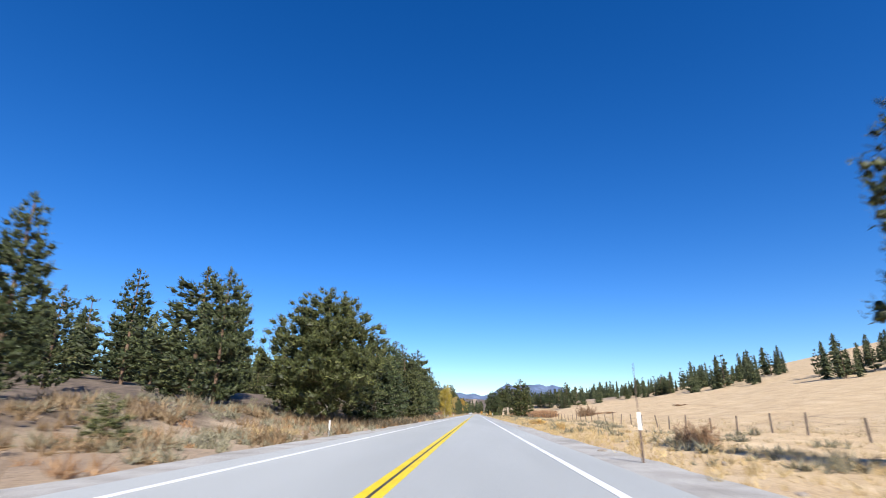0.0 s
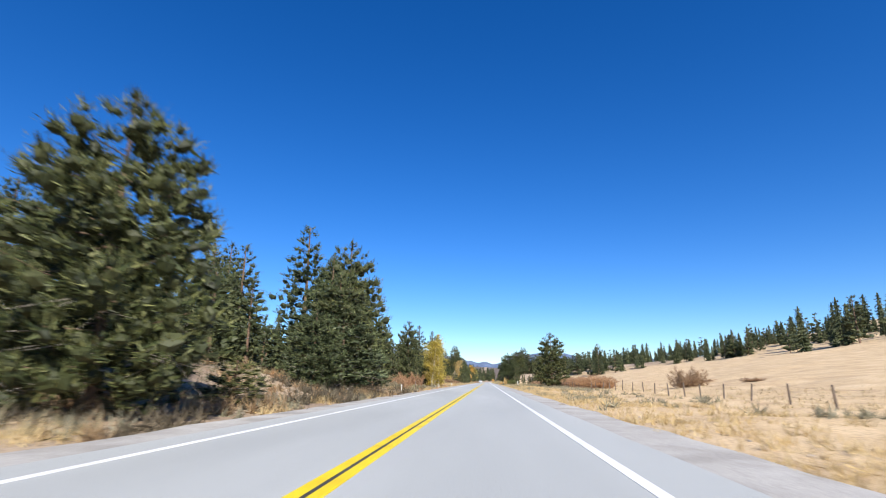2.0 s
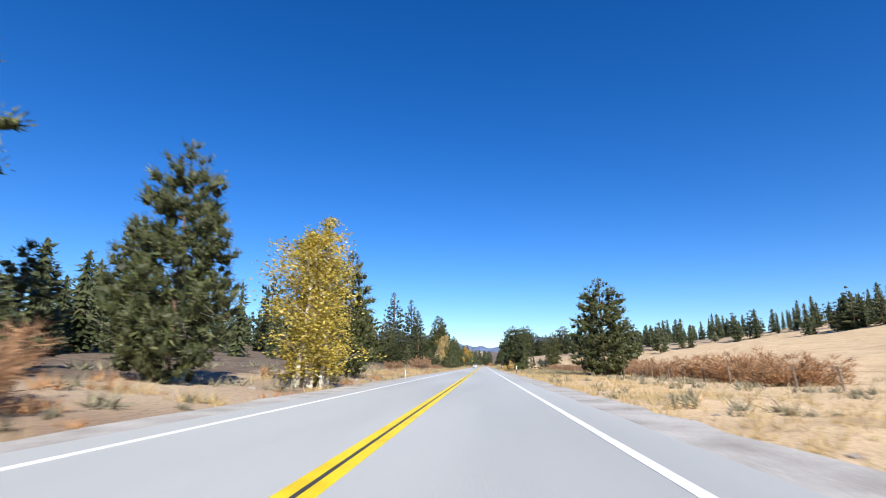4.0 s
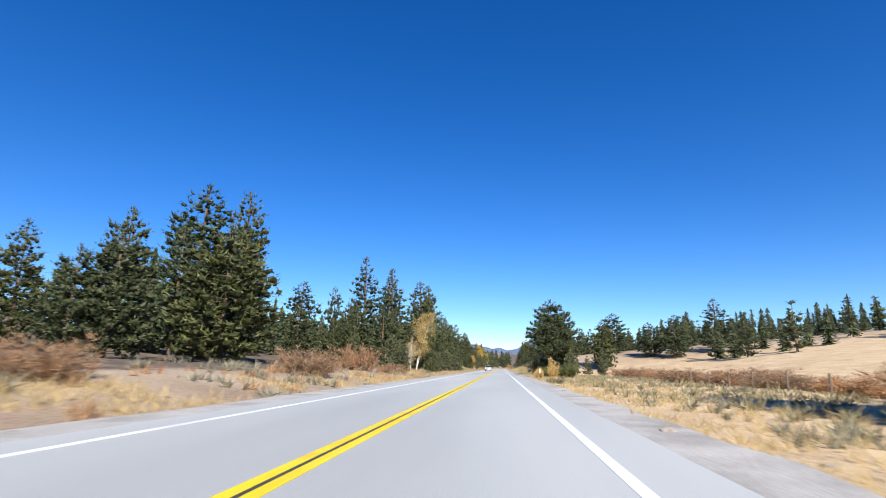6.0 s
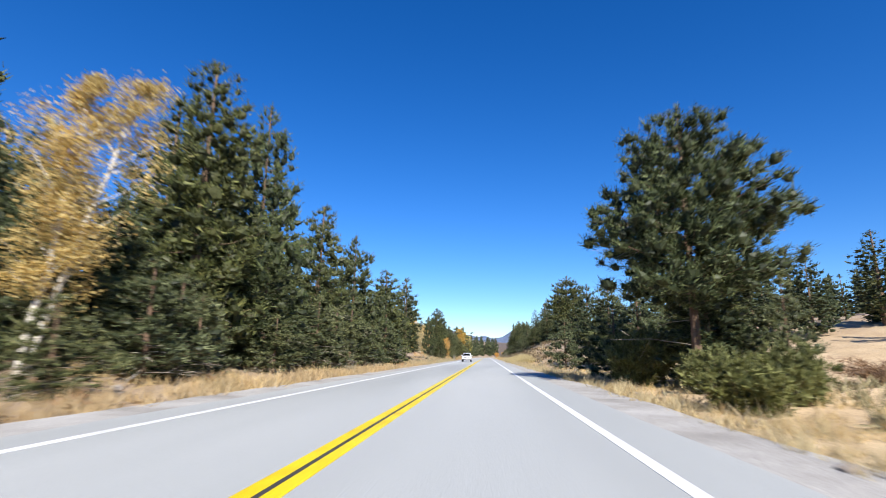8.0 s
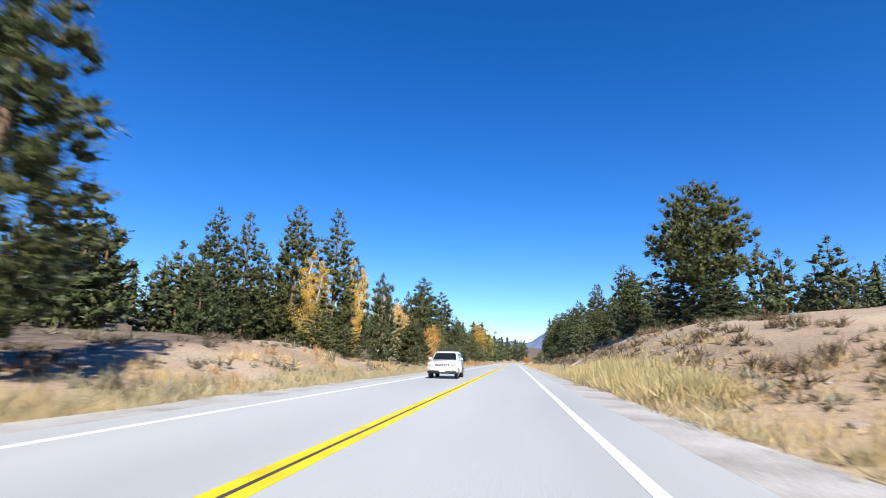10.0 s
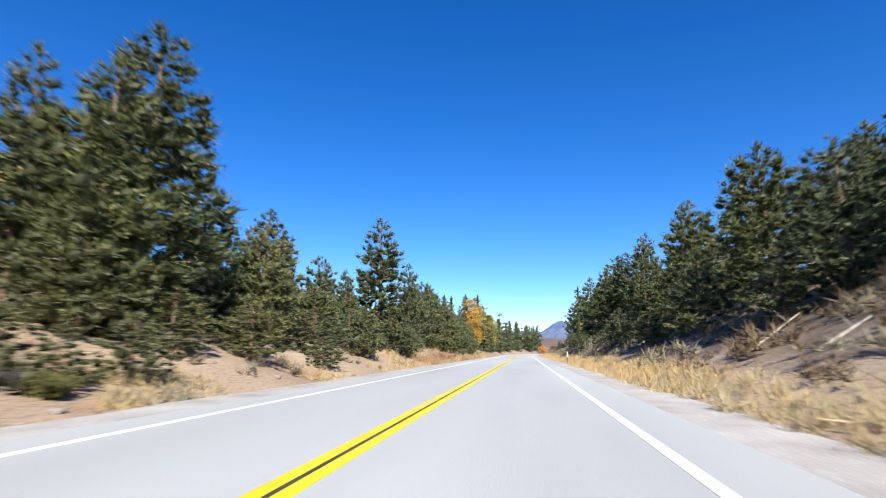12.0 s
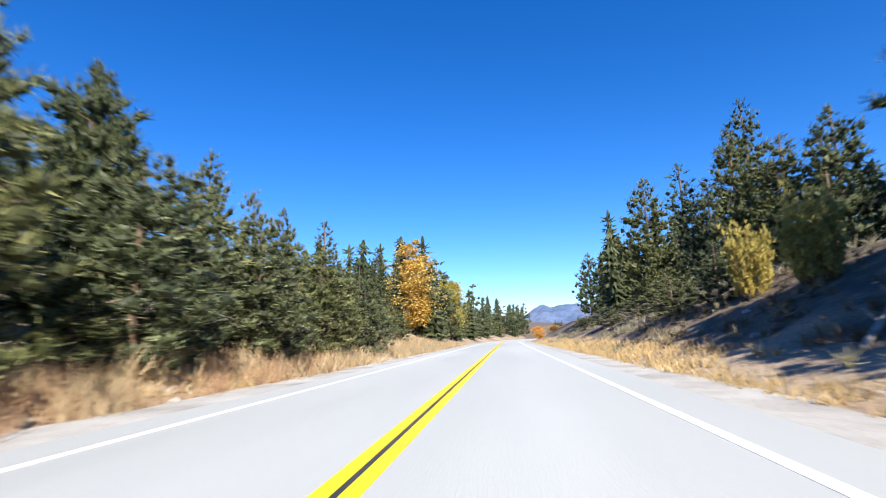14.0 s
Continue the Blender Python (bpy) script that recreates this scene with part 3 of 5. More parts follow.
ASPEN_KINDS = {
    # height, radius, bare part, seed, leaf material, leaves, stems, leaf size, label
    "pale": (9.0, 1.9, 0.22, 51, M_aspen, 15000, 2, 0.05, "pale gold autumn aspen with white trunk"),
    "pale2": (6.0, 1.4, 0.12, 52, M_straw, 2600, 4, 0.06, "thin straw-coloured aspen clump, half bare"),
    "gold_pale": (9.0, 2.0, 0.03, 53, M_yellowleaf, 24000, 5, 0.058, "yellow autumn aspen with dense leaves"),
    "amber": (12.0, 2.2, 0.05, 57, M_amber, 12000, 3, 0.07, "amber yellow autumn aspen beside the pines"),
    "peach": (9.0, 2.0, 0.1, 56, M_peachleaf, 16000, 5, 0.065, "peach-coloured autumn aspen with soft full crown"),
    "gold": (14.0, 3.6, 0.06, 54, M_gold, 17000, 4, 0.13, "golden orange autumn aspen with full crown"),
    "orange": (6.0, 1.9, 0.05, 55, M_orangeleaf, 12000, 4, 0.06, "orange autumn aspen with leaves to the ground"),
}


def aspen(kind, x, y, top, w, tilt=0.0):
    k = ASPEN_KINDS[kind]
    h = max(1.5, top - terrain(x, y))
    def make():
        return make_aspen(k[0], k[1], k[2], k[3], k[4], k[5], k[6], k[7])
    m = stand(x, y, w / (2.0 * k[1]), h / k[0], turn_of(x, y))
    m = Matrix.Translation(m.translation) @ Matrix.Rotation(tilt, 4, "Y") @ Matrix.Translation(-m.translation) @ m
    return place(kind, make, m, k[8], "aspen tree", "autumn aspens")


SHRUB_KINDS = {
    # half width, height, seed, material, stems, blades, length, width, label
    "redtwig": (2.6, 2.6, 61, M_redtwig, 62, 33, 0.5, 0.016, "red-brown leafless willow shrub in dry grass", 0.5),
    "willow": (1.5, 2.4, 62, M_willow, 90, 30, 0.2, 0.035, "yellow-green willow shrub turning in autumn", 0.15),
    "gold_willow": (1.5, 2.4, 66, M_yellowwillow, 110, 40, 0.17, 0.035, "yellow willow shrub turning in autumn on the bank", 0.45),
    "goldbush": (1.3, 1.6, 64, M_goldbush, 110, 30, 0.3, 0.02, "golden rabbitbrush beside the shoulder", 0.5),
    "green": (1.6, 1.9, 65, M_greenbush, 110, 42, 0.26, 0.032, "olive green shrub with dense leaves beside the verge", 0.4),
    "pale_willow": (1.3, 2.4, 68, M_goldbush, 80, 22, 0.17, 0.02, "pale golden willow shrub with thin stems beside the verge", 0.2),
    "sage": (1.2, 1.0, 67, M_sage, 110, 36, 0.15, 0.016, "grey-green sagebrush on the sandy bank", 0.5),
    "bare": (1.2, 3.0, 63, M_palebush, 60, 18, 0.2, 0.03, "pale half-bare shrub with thin stems", 0.15),
}


def shrub(kind, x, y, top, w):
    k = SHRUB_KINDS[kind]
    h = max(0.4, top - terrain(x, y))
    def make():
        return make_bush("shrub", k[0], k[1], k[2], k[3], k[4], k[5], k[6], k[7], True, k[9])
    return place(kind, make, stand(x, y, w / (2.0 * k[0]), h / k[1], turn_of(x, y)), k[8], "shrub", "roadside shrubs")

# pines: kind, x, y, height of the top, crown width
pine("broad", -11.4, 44.5, 12.2, 12.0)
pine("round", -9.2, 56.2, 9.6, 6.5)
pine("mid", -24.7, 47.1, 15.1, 8.8)
pine("tall2", -50.0, 73.4, 22.7, 6.8)
pine("mid", -36.0, 43.5, 12.5, 4.0)
pine("tall2", -19.0, 21.0, 11.2, 3.3)
pine("young", -10.2, 16.5, 1.8, 1.5)
pine("round", -9.7, 82.9, 10.8, 6.7)
pine("mid", -13.0, 85.1, 8.7, 5.0)
pine("mid", -12.5, 114.7, 12.9, 6.0)
pine("round", -26.0, 94.8, 13.1, 7.1)
pine("mid", -25.0, 102.0, 12.8, 6.4)
pine("mid2", -42.0, 108.7, 11.8, 4.0)
pine("mid", -40.0, 97.9, 11.9, 4.4)
pine("tall2", -13.5, 133.5, 10.8, 4.2)
pine("young", -9.5, 91.2, 2.3, 3.1)
pine("tall2", -21.0, 108.6, 12.8, 4.0)
pine("round", -10.5, 110.6, 10.3, 6.7)
pine("round", -10.2, 103.9, 6.4, 3.9)
pine("tall", -25.0, 121.8, 16.3, 5.0)
pine("mid", -24.0, 116.8, 12.9, 4.1)
pine("mid2", -24.0, 113.7, 14.1, 3.1)
pine("mid", -19.0, 40.4, 13.1, 5.0)
pine("mid2", -24.0, 53.1, 15.2, 3.8)
pine("young2", -9.5, 108.9, 7.2, 7.0)
pine("tall", -16.5, 118.9, 17.4, 5.7)
pine("tall", -14.5, 126.6, 12.0, 3.7)
pine("mid", -37.0, 127.0, 19.1, 7.1)
pine("tall2", -38.0, 142.7, 22.7, 7.4)
pine("young2", -20.0, 101.9, 7.8, 4.2)
pine("tall", -19.8, 151.3, 20.8, 4.2)
pine("tall2", -21.0, 143.0, 20.5, 5.2)
pine("mid2", -23.0, 151.2, 17.6, 3.8)
pine("mid", -13.0, 142.0, 9.6, 3.9)
pine("young", -16.0, 153.2, 4.8, 2.8)
pine("tall2", -34.0, 184.8, 16.8, 4.7)
pine("round", -11.6, 157.2, 11.6, 5.0)
pine("mid", -36.0, 196.5, 14.3, 5.1)
pine("mid2", -30.0, 189.3, 13.4, 4.6)
pine("tall2", -40.0, 270.7, 26.9, 11.6)
pine("mid", -38.0, 263.5, 19.0, 7.3)
pine("mid2", -30.0, 264.1, 17.9, 5.7)
pine("tall2", -60.0, 320.0, 44.4, 13.0)
pine("tall", -50.0, 292.2, 25.7, 5.3)
pine("tall", -52.0, 300.9, 28.2, 5.4)
pine("tall2", -52.0, 306.5, 28.9, 9.6)
pine("round", -28.0, 257.4, 17.0, 11.9)
pine("round", -30.0, 243.4, 12.6, 7.1)
pine("mid", -32.0, 241.5, 10.8, 4.5)
pine("mid", -30.0, 313.6, 15.7, 4.7)
pine("tall2", -40.0, 244.3, 13.8, 4.5)
pine("mid", -60.0, 281.1, 27.6, 9.4)
pine("mid2", -55.0, 345.4, 25.2, 11.3)
pine("tall", -32.4, 332.0, 29.7, 8.1)
pine("tall", -26.0, 335.0, 26.9, 5.5)
pine("mid", -30.4, 302.0, 16.7, 5.2)
pine("mid2", -28.7, 305.4, 13.9, 4.6)
pine("mid", -36.0, 298.2, 12.9, 6.3)
pine("young", -12.5, 273.6, 5.5, 2.9)
pine("young2", -19.0, 277.7, 7.0, 2.4)
pine("mid", -24.0, 296.2, 12.1, 6.2)
pine("mid2", -26.0, 294.5, 10.4, 4.1)
pine("tall", -20.0, 304.3, 19.4, 4.0)
pine("tall2", -12.2, 295.6, 16.6, 6.3)
pine("mid", -11.5, 300.9, 16.9, 4.7)
pine("mid2", -10.5, 308.6, 12.5, 5.1)
pine("mid", -10.0, 317.2, 12.2, 4.8)
pine("mid2", -9.5, 330.2, 11.1, 5.0)
pine("tall", -10.5, 350.7, 13.3, 4.7)
pine("mid", -10.2, 299.4, 6.9, 4.6)
pine("young", 11.5, 305.9, 6.6, 3.9)
pine("young2", 14.0, 294.4, 4.7, 2.1)
pine("young", -9.0, 304.6, 5.0, 4.0)
pine("young2", -9.0, 312.9, 5.1, 4.1)
pine("young", -9.0, 326.7, 5.2, 4.2)
pine("young2", -9.3, 290.3, 4.1, 3.3)
pine("mid", -12.5, 290.7, 7.6, 3.7)
pine("mid2", -16.0, 290.6, 11.1, 2.9)
pine("tall2", -13.0, 427.2, 15.4, 6.3)
pine("tall2", -15.0, 423.6, 12.4, 3.3)
pine("bushy", -12.5, 424.1, 6.7, 3.8)
pine("mid", -14.5, 433.8, 10.4, 3.9)
pine("bushy", -12.6, 435.9, 8.6, 4.3)
pine("young", -10.5, 439.1, 3.9, 3.8)
pine("bushy", -13.5, 445.9, 8.6, 3.6)
pine("young2", -11.0, 431.6, 3.8, 2.4)
pine("young", -8.5, 419.6, 0.6, 1.5)
pine("tall2", -28.0, 388.3, 16.7, 3.8)
pine("tall", -27.0, 392.4, 17.4, 4.2)
pine("tall2", -24.0, 398.0, 20.0, 6.3)
pine("tall", -18.2, 396.3, 18.6, 4.3)
pine("mid", -11.9, 394.6, 10.8, 3.5)
pine("mid", -26.0, 383.3, 10.6, 3.7)
pine("mid2", -28.0, 398.5, 14.2, 4.5)
pine("round", -10.4, 403.9, 5.8, 4.5)
pine("mid", -17.7, 426.3, 11.7, 4.2)
pine("mid2", -12.8, 424.7, 12.6, 4.9)
pine("tall", -22.0, 433.9, 15.3, 3.0)
pine("round", -10.2, 404.3, 6.3, 3.7)
pine("young", -9.5, 402.0, 3.2, 1.9)
pine("tall2", -16.4, 473.6, 19.1, 7.5)
pine("mid", -12.5, 472.8, 12.7, 3.7)
pine("bushy", -13.0, 478.5, 10.7, 4.2)
pine("tall", -26.0, 478.6, 14.0, 3.7)
pine("mid", -22.0, 475.5, 12.5, 3.5)
pine("mid2", -18.0, 448.8, 11.2, 3.2)
pine("young", -10.8, 445.8, 4.4, 3.0)
pine("young2", -10.2, 455.4, 4.3, 3.7)
pine("young", -13.0, 440.1, 3.8, 1.3)
pine("young2", -14.0, 445.8, 5.7, 2.4)
pine("young2", -13.5, 454.2, 5.1, 2.6)
pine("tall", -45.0, 487.5, 20.2, 3.4)
pine("mid", -14.0, 493.0, 12.7, 4.8)
pine("bushy", -10.8, 493.4, 8.1, 5.4)
pine("mid2", -15.5, 503.1, 13.0, 3.5)
pine("bushy", -11.0, 499.8, 9.1, 2.2)
pine("mid", -14.0, 509.9, 11.0, 3.1)
pine("bushy", -10.0, 503.4, 6.4, 3.4)
pine("tall", -19.3, 532.5, 15.5, 2.9)
pine("mid2", -11.0, 513.2, 6.9, 3.4)
pine("mid", -12.0, 522.6, 7.2, 3.7)
pine("tall", -14.0, 536.4, 12.7, 2.4)
pine("mid", -17.0, 493.0, 9.4, 2.5)
pine("mid2", -15.0, 485.9, 12.0, 3.4)
pine("young", -9.6, 464.6, 3.0, 1.6)
pine("young2", -10.0, 461.5, 2.9, 1.3)
pine("young2", -9.3, 487.8, 2.6, 1.9)
pine("young", -9.9, 490.1, 3.4, 2.5)
pine("young2", -10.5, 494.1, 4.2, 3.4)
pine("young", -9.3, 496.0, 4.4, 3.0)
pine("young2", -9.9, 500.4, 4.8, 3.1)
pine("young", -10.5, 507.3, 4.9, 3.2)
pine("young2", -9.3, 510.5, 4.4, 2.7)
pine("young", -9.9, 520.7, 4.6, 3.0)
pine("young2", -10.5, 530.4, 4.6, 3.0)
pine("young", -11.5, 469.9, 3.6, 3.4)
pine("young2", -10.5, 464.5, 4.2, 2.2)
pine("young", -11.5, 480.1, 4.1, 3.6)
pine("young2", -11.5, 452.4, 3.9, 2.7)
pine("young", 10.5, 470.8, 3.4, 2.8)
pine("young2", 11.3, 465.0, 3.1, 2.8)
pine("young", 12.1, 457.2, 2.7, 2.9)
pine("young2", 12.9, 453.1, 4.1, 2.7)
pine("young2", 11.0, 540.1, 3.3, 3.4)
pine("young", 11.5, 528.8, 3.9, 3.3)
pine("young2", 12.0, 519.7, 4.3, 3.2)
pine("young", 12.5, 513.7, 5.0, 3.2)
pine("bushy", -13.0, 444.4, 6.0, 3.3)
pine("mid2", -15.0, 457.4, 6.9, 3.2)
pine("young", -10.8, 447.4, 4.4, 2.7)
pine("young", 11.8, 440.0, 6.9, 3.8)
pine("young2", 12.2, 431.3, 5.3, 2.6)
pine("young", 10.5, 446.2, 4.3, 2.9)
pine("tall2", 15.0, 14.3, 11.6, 3.8)
pine("round", 20.0, 217.0, 15.0, 9.4)
pine("mid", 33.0, 459.0, 21.4, 14.5)
pine("mid", 38.0, 374.8, 19.2, 10.9)
pine("mid2", 45.0, 359.4, 14.9, 8.2)
pine("mid", 50.0, 352.7, 16.7, 7.5)
pine("tall", 62.0, 355.2, 21.6, 7.9)
pine("mid", 55.0, 322.7, 13.0, 4.9)
pine("open", 11.0, 295.9, 13.4, 9.4)
pine("round", 30.0, 349.3, 14.8, 7.1)
pine("mid", 15.0, 340.6, 10.8, 5.2)
pine("mid2", 16.0, 333.9, 10.6, 5.3)
pine("young", 9.6, 304.7, 4.6, 3.7)
pine("young2", 11.0, 333.8, 5.8, 4.0)
pine("open", 20.6, 392.8, 20.1, 10.7)
pine("mid", 20.0, 396.2, 11.2, 5.6)
pine("round", 21.0, 390.6, 9.9, 5.3)
pine("young", 17.0, 395.2, 6.7, 2.7)
pine("mid", 17.6, 408.9, 13.4, 4.6)
pine("mid", 14.6, 448.9, 12.8, 5.0)
pine("mid2", 15.8, 426.4, 10.2, 3.6)
pine("bushy", 14.2, 430.2, 9.6, 4.4)
pine("young", 11.5, 410.1, 6.9, 3.3)
pine("tall2", 31.0, 478.5, 27.5, 9.8)
pine("tall", 26.0, 489.5, 23.6, 6.7)
pine("mid", 15.5, 469.0, 14.4, 4.3)
pine("mid2", 15.0, 483.1, 14.8, 6.1)
pine("mid", 16.7, 510.9, 14.7, 4.0)
pine("round", 17.0, 465.1, 10.0, 4.8)
pine("mid", 22.0, 470.8, 15.1, 4.2)
pine("young", 11.3, 455.7, 5.1, 2.7)
pine("young2", 11.0, 460.6, 5.4, 2.9)
pine("mid", 14.0, 446.2, 8.3, 4.0)
pine("young", 9.5, 476.1, 3.7, 2.6)
pine("mid", 20.0, 437.3, 13.3, 5.2)
pine("mid2", 26.0, 439.1, 13.6, 4.3)
pine("mid2", 19.0, 418.4, 12.5, 3.7)
pine("mid", 18.0, 536.4, 19.3, 6.5)
pine("tall", 28.4, 554.2, 26.7, 4.2)
pine("tall2", 34.0, 544.6, 31.9, 8.0)
pine("mid", 17.0, 516.1, 12.4, 4.2)
pine("mid2", 18.0, 507.6, 12.9, 3.6)
pine("mid", 20.0, 505.8, 13.7, 4.3)
pine("mid", 17.0, 573.3, 16.5, 5.2)
pine("mid2", 17.5, 553.1, 16.9, 5.0)
pine("young", 10.8, 506.9, 4.9, 2.9)
pine("young", 12.0, 503.5, 5.8, 2.3)
pine("young", -8.4, 284.0, 2.6, 2.4)
pine("young2", -9.3, 288.6, 4.4, 3.4)
pine("young", -10.2, 293.2, 3.8, 2.9)
pine("young2", -8.8, 297.8, 3.2, 2.4)
pine("young", -9.8, 302.4, 2.6, 3.4)
pine("young2", -8.4, 307.0, 4.4, 2.9)
pine("young2", -10.2, 316.2, 3.2, 3.4)
pine("young", -8.8, 320.8, 2.6, 2.9)
pine("young2", -9.8, 325.4, 4.4, 2.4)
pine("young", -8.4, 330.0, 3.8, 3.4)
pine("young2", -9.3, 334.6, 3.2, 2.9)
pine("young", -10.2, 339.2, 2.6, 2.4)
pine("mid", -12.5, 288.0, 7.5, 4.4)
pine("mid2", -13.7, 299.0, 11.1, 5.4)
pine("mid", -14.9, 310.0, 9.9, 4.9)
pine("mid2", -13.1, 321.0, 8.7, 4.4)
pine("mid", -14.3, 332.0, 7.5, 5.4)
pine("mid2", -12.5, 343.0, 11.1, 4.9)
pine("mid", 13.0, 478.0, 12.0, 5.5)
pine("mid2", 15.5, 476.5, 14.0, 5.5)
pine("round", 12.6, 485.0, 9.5, 5.0)
pine("mid", 14.5, 489.0, 12.5, 5.5)
pine("mid", 14.5, 437.0, 12.4, 5.0)
pine("bushy", -12.5, 481.4, 11.4, 4.9)
pine("bushy", -12.5, 487.1, 11.5, 4.2)
pine("round", -11.6, 117.2, 15.2, 7.6)
pine("young", -9.6, 119.5, 3.0, 2.4)
pine("young2", -9.4, 121.7, 3.3, 2.4)
pine("young", -8.6, 422.0, 2.3, 2.2)
pine("young2", -9.6, 430.0, 3.4, 2.8)
pine("young", -8.3, 435.0, 2.0, 2.0)
pine("young2", -9.4, 418.0, 2.9, 2.4)
pine("young", -10.5, 426.0, 3.6, 3.0)
pine("round", -13.5, 492.4, 12.0, 3.8)
pine("mid", -8.8, 176.0, 10.6, 4.2)
pine("mid2", -9.6, 170.0, 7.4, 3.6)
pine("bushy", -17.6, 390.5, 6.2, 4.2)
pine("bushy", -15.6, 393.6, 4.8, 3.4)
pine("tall2", -19.5, 409.5, 15.2, 4.6)
pine("mid", 12.4, 298.0, 6.4, 4.8)
pine("mid2", 14.2, 301.0, 5.2, 3.6)
pine("bushy", -10.3, 268.6, 4.6, 2.6)
pine("bushy", -9.5, 456.5, 4.0, 3.2)
pine("young", -11.8, 462.5, 3.3, 1.5)
pine("bushy", -9.8, 446.0, 4.6, 2.6)
pine("bushy", -9.4, 484.0, 8.6, 4.8)
pine("bushy", -9.0, 489.5, 7.2, 4.8)
pine("bushy", -8.9, 496.5, 6.6, 4.4)
pine("bushy", -8.8, 504.0, 6.6, 4.0)
pine("bushy", -8.9, 512.0, 6.0, 4.0)
pine("tall2", -16.0, 442.4, 11.5, 4.5)

# broadleaf trees in autumn colour
aspen("orange", 8.2, 590.0, 3.2, 4.0)
aspen("orange", 12.0, 600.0, 3.6, 4.6)
aspen("gold_pale", -7.6, 163.6, 9.3, 6.4)
aspen("pale", -10.9, 285.6, 9.8, 4.1, 0.2)
aspen("pale2", -11.5, 282.6, 5.6, 2.5)
aspen("amber", -20.0, 394.5, 12.8, 4.6)
aspen("amber", -17.4, 401.2, 13.4, 3.4)
aspen("pale2", -19.0, 407.0, 11.3, 2.3)
aspen("peach", -16.0, 420.1, 9.8, 5.1)
aspen("peach", -17.0, 417.9, 8.7, 4.5)
aspen("peach", -16.0, 415.1, 6.9, 3.1)
aspen("peach", -18.0, 415.5, 9.9, 2.7)
aspen("peach", -16.0, 410.0, 9.9, 3.3)
aspen("orange", -9.4, 411.6, 5.7, 3.0, 0.14)
aspen("orange", -8.9, 410.6, 3.0, 2.4, -0.1)
aspen("gold", -13.0, 550.7, 15.6, 10.9)
aspen("gold_pale", -11.0, 584.2, 14.5, 11.4)

# large shrubs
shrub("bare", -14.5, 280.3, 3.4, 2.3)
shrub("willow", -11.5, 410.6, 3.6, 2.9)
shrub("goldbush", -8.2, 408.7, 0.9, 1.8)
shrub("goldbush", -8.5, 414.0, 0.9, 1.5)
shrub("green", 12.0, 282.6, 1.7, 3.2)
shrub("pale_willow", 8.9, 272.8, 2.5, 2.4)
shrub("green", 10.4, 293.4, 1.5, 2.8)
shrub("goldbush", 7.3, 276.0, 1.1, 1.3)
shrub("green", 9.0, 287.5, 1.1, 3.2)
shrub("green", 9.5, 299.3, 2.4, 4.3)
shrub("green", 11.2, 289.4, 1.6, 2.4)
shrub("green", -8.0, 419.0, 0.7, 1.3)
shrub("goldbush", 9.5, 51.1, 0.35, 1.1)
shrub("goldbush", 9.0, 70.6, 0.4, 1.3)
shrub("goldbush", 10.2, 72.8, 0.45, 1.5)
shrub("gold_willow", 12.5, 501.0, 6.0, 2.4)
shrub("gold_willow", 12.2, 495.4, 6.1, 2.5)
shrub("redtwig", -11.0, 239.2, 2.3, 5.6)
shrub("redtwig", -13.0, 258.6, 3.2, 5.6)
shrub("redtwig", -9.6, 115.9, 2.6, 2.4)
shrub("redtwig", -10.0, 146.0, 2.3, 5.8)
shrub("redtwig", -10.5, 138.4, 1.7, 2.9)
shrub("redtwig", -9.2, 134.0, 1.6, 3.8)
shrub("redtwig", -12.5, 219.5, 1.9, 4.6)
shrub("sage", 6.9, 255.5, 0.2, 1.1)
shrub("sage", 7.7, 254.6, 0.25, 1.2)
shrub("sage", 7.4, 257.4, 0.2, 1.0)
shrub("sage", -9.4, 130.8, 1.0, 2.2)
shrub("sage", -11.2, 132.4, 1.3, 2.6)
shrub("sage", -8.0, 138.5, 0.7, 1.6)
shrub("sage", -7.6, 143.0, 0.6, 1.5)
shrub("redtwig", -9.8, 261.5, 1.4, 4.2)
shrub("redtwig", 32.0, 150.5, 3.2, 6.6)
shrub("redtwig", 50.0, 128.7, 3.5, 5.1)
shrub("redtwig", 36.0, 158.3, 1.7, 7.8)
shrub("redtwig", 36.0, 139.4, 1.8, 3.6)
shrub("redtwig", 12.0, 26.3, 0.8, 2.4)
shrub("redtwig", -7.6, 466.6, 1.1, 4.9)
shrub("redtwig", -7.6, 477.1, 0.9, 4.9)
shrub("redtwig", 24.0, 176.0, 2.0, 8.5)
shrub("redtwig", 25.5, 186.0, 2.5, 10.6)
shrub("redtwig", 27.0, 196.0, 2.3, 9.9)
shrub("redtwig", 24.8, 206.0, 2.1, 9.2)
shrub("redtwig", 26.2, 212.0, 2.0, 8.5)
shrub("redtwig", 24.0, 222.0, 2.5, 10.6)
shrub("redtwig", 25.5, 232.0, 2.3, 9.9)
shrub("redtwig", 27.0, 242.0, 1.2, 9.2)
shrub("redtwig", 24.8, 248.0, 1.1, 8.5)
shrub("redtwig", 26.2, 258.0, 1.6, 10.6)
shrub("redtwig", 24.0, 268.0, 1.4, 9.9)
shrub("redtwig", 25.5, 278.0, 1.2, 9.2)
shrub("redtwig", 27.0, 284.0, 1.1, 8.5)
shrub("redtwig", 24.8, 294.0, 1.6, 10.6)
shrub("redtwig", 26.2, 304.0, 1.4, 9.9)


# ---- woods in the distance ----
def thicket_template(seed, h, rad):
    trunk, limbs, dead, cs, ds, ss, r = pine_runs(h, rad, 0.03, (0.75, 9.0, 0.9), 12, 5, seed, 0.85)
    v, f, mi = crown_mesh(cs, ds, ss, 8, 7, 0.34, 0.05, r)
    return with_trunk(v, f, trunk[0], 5)


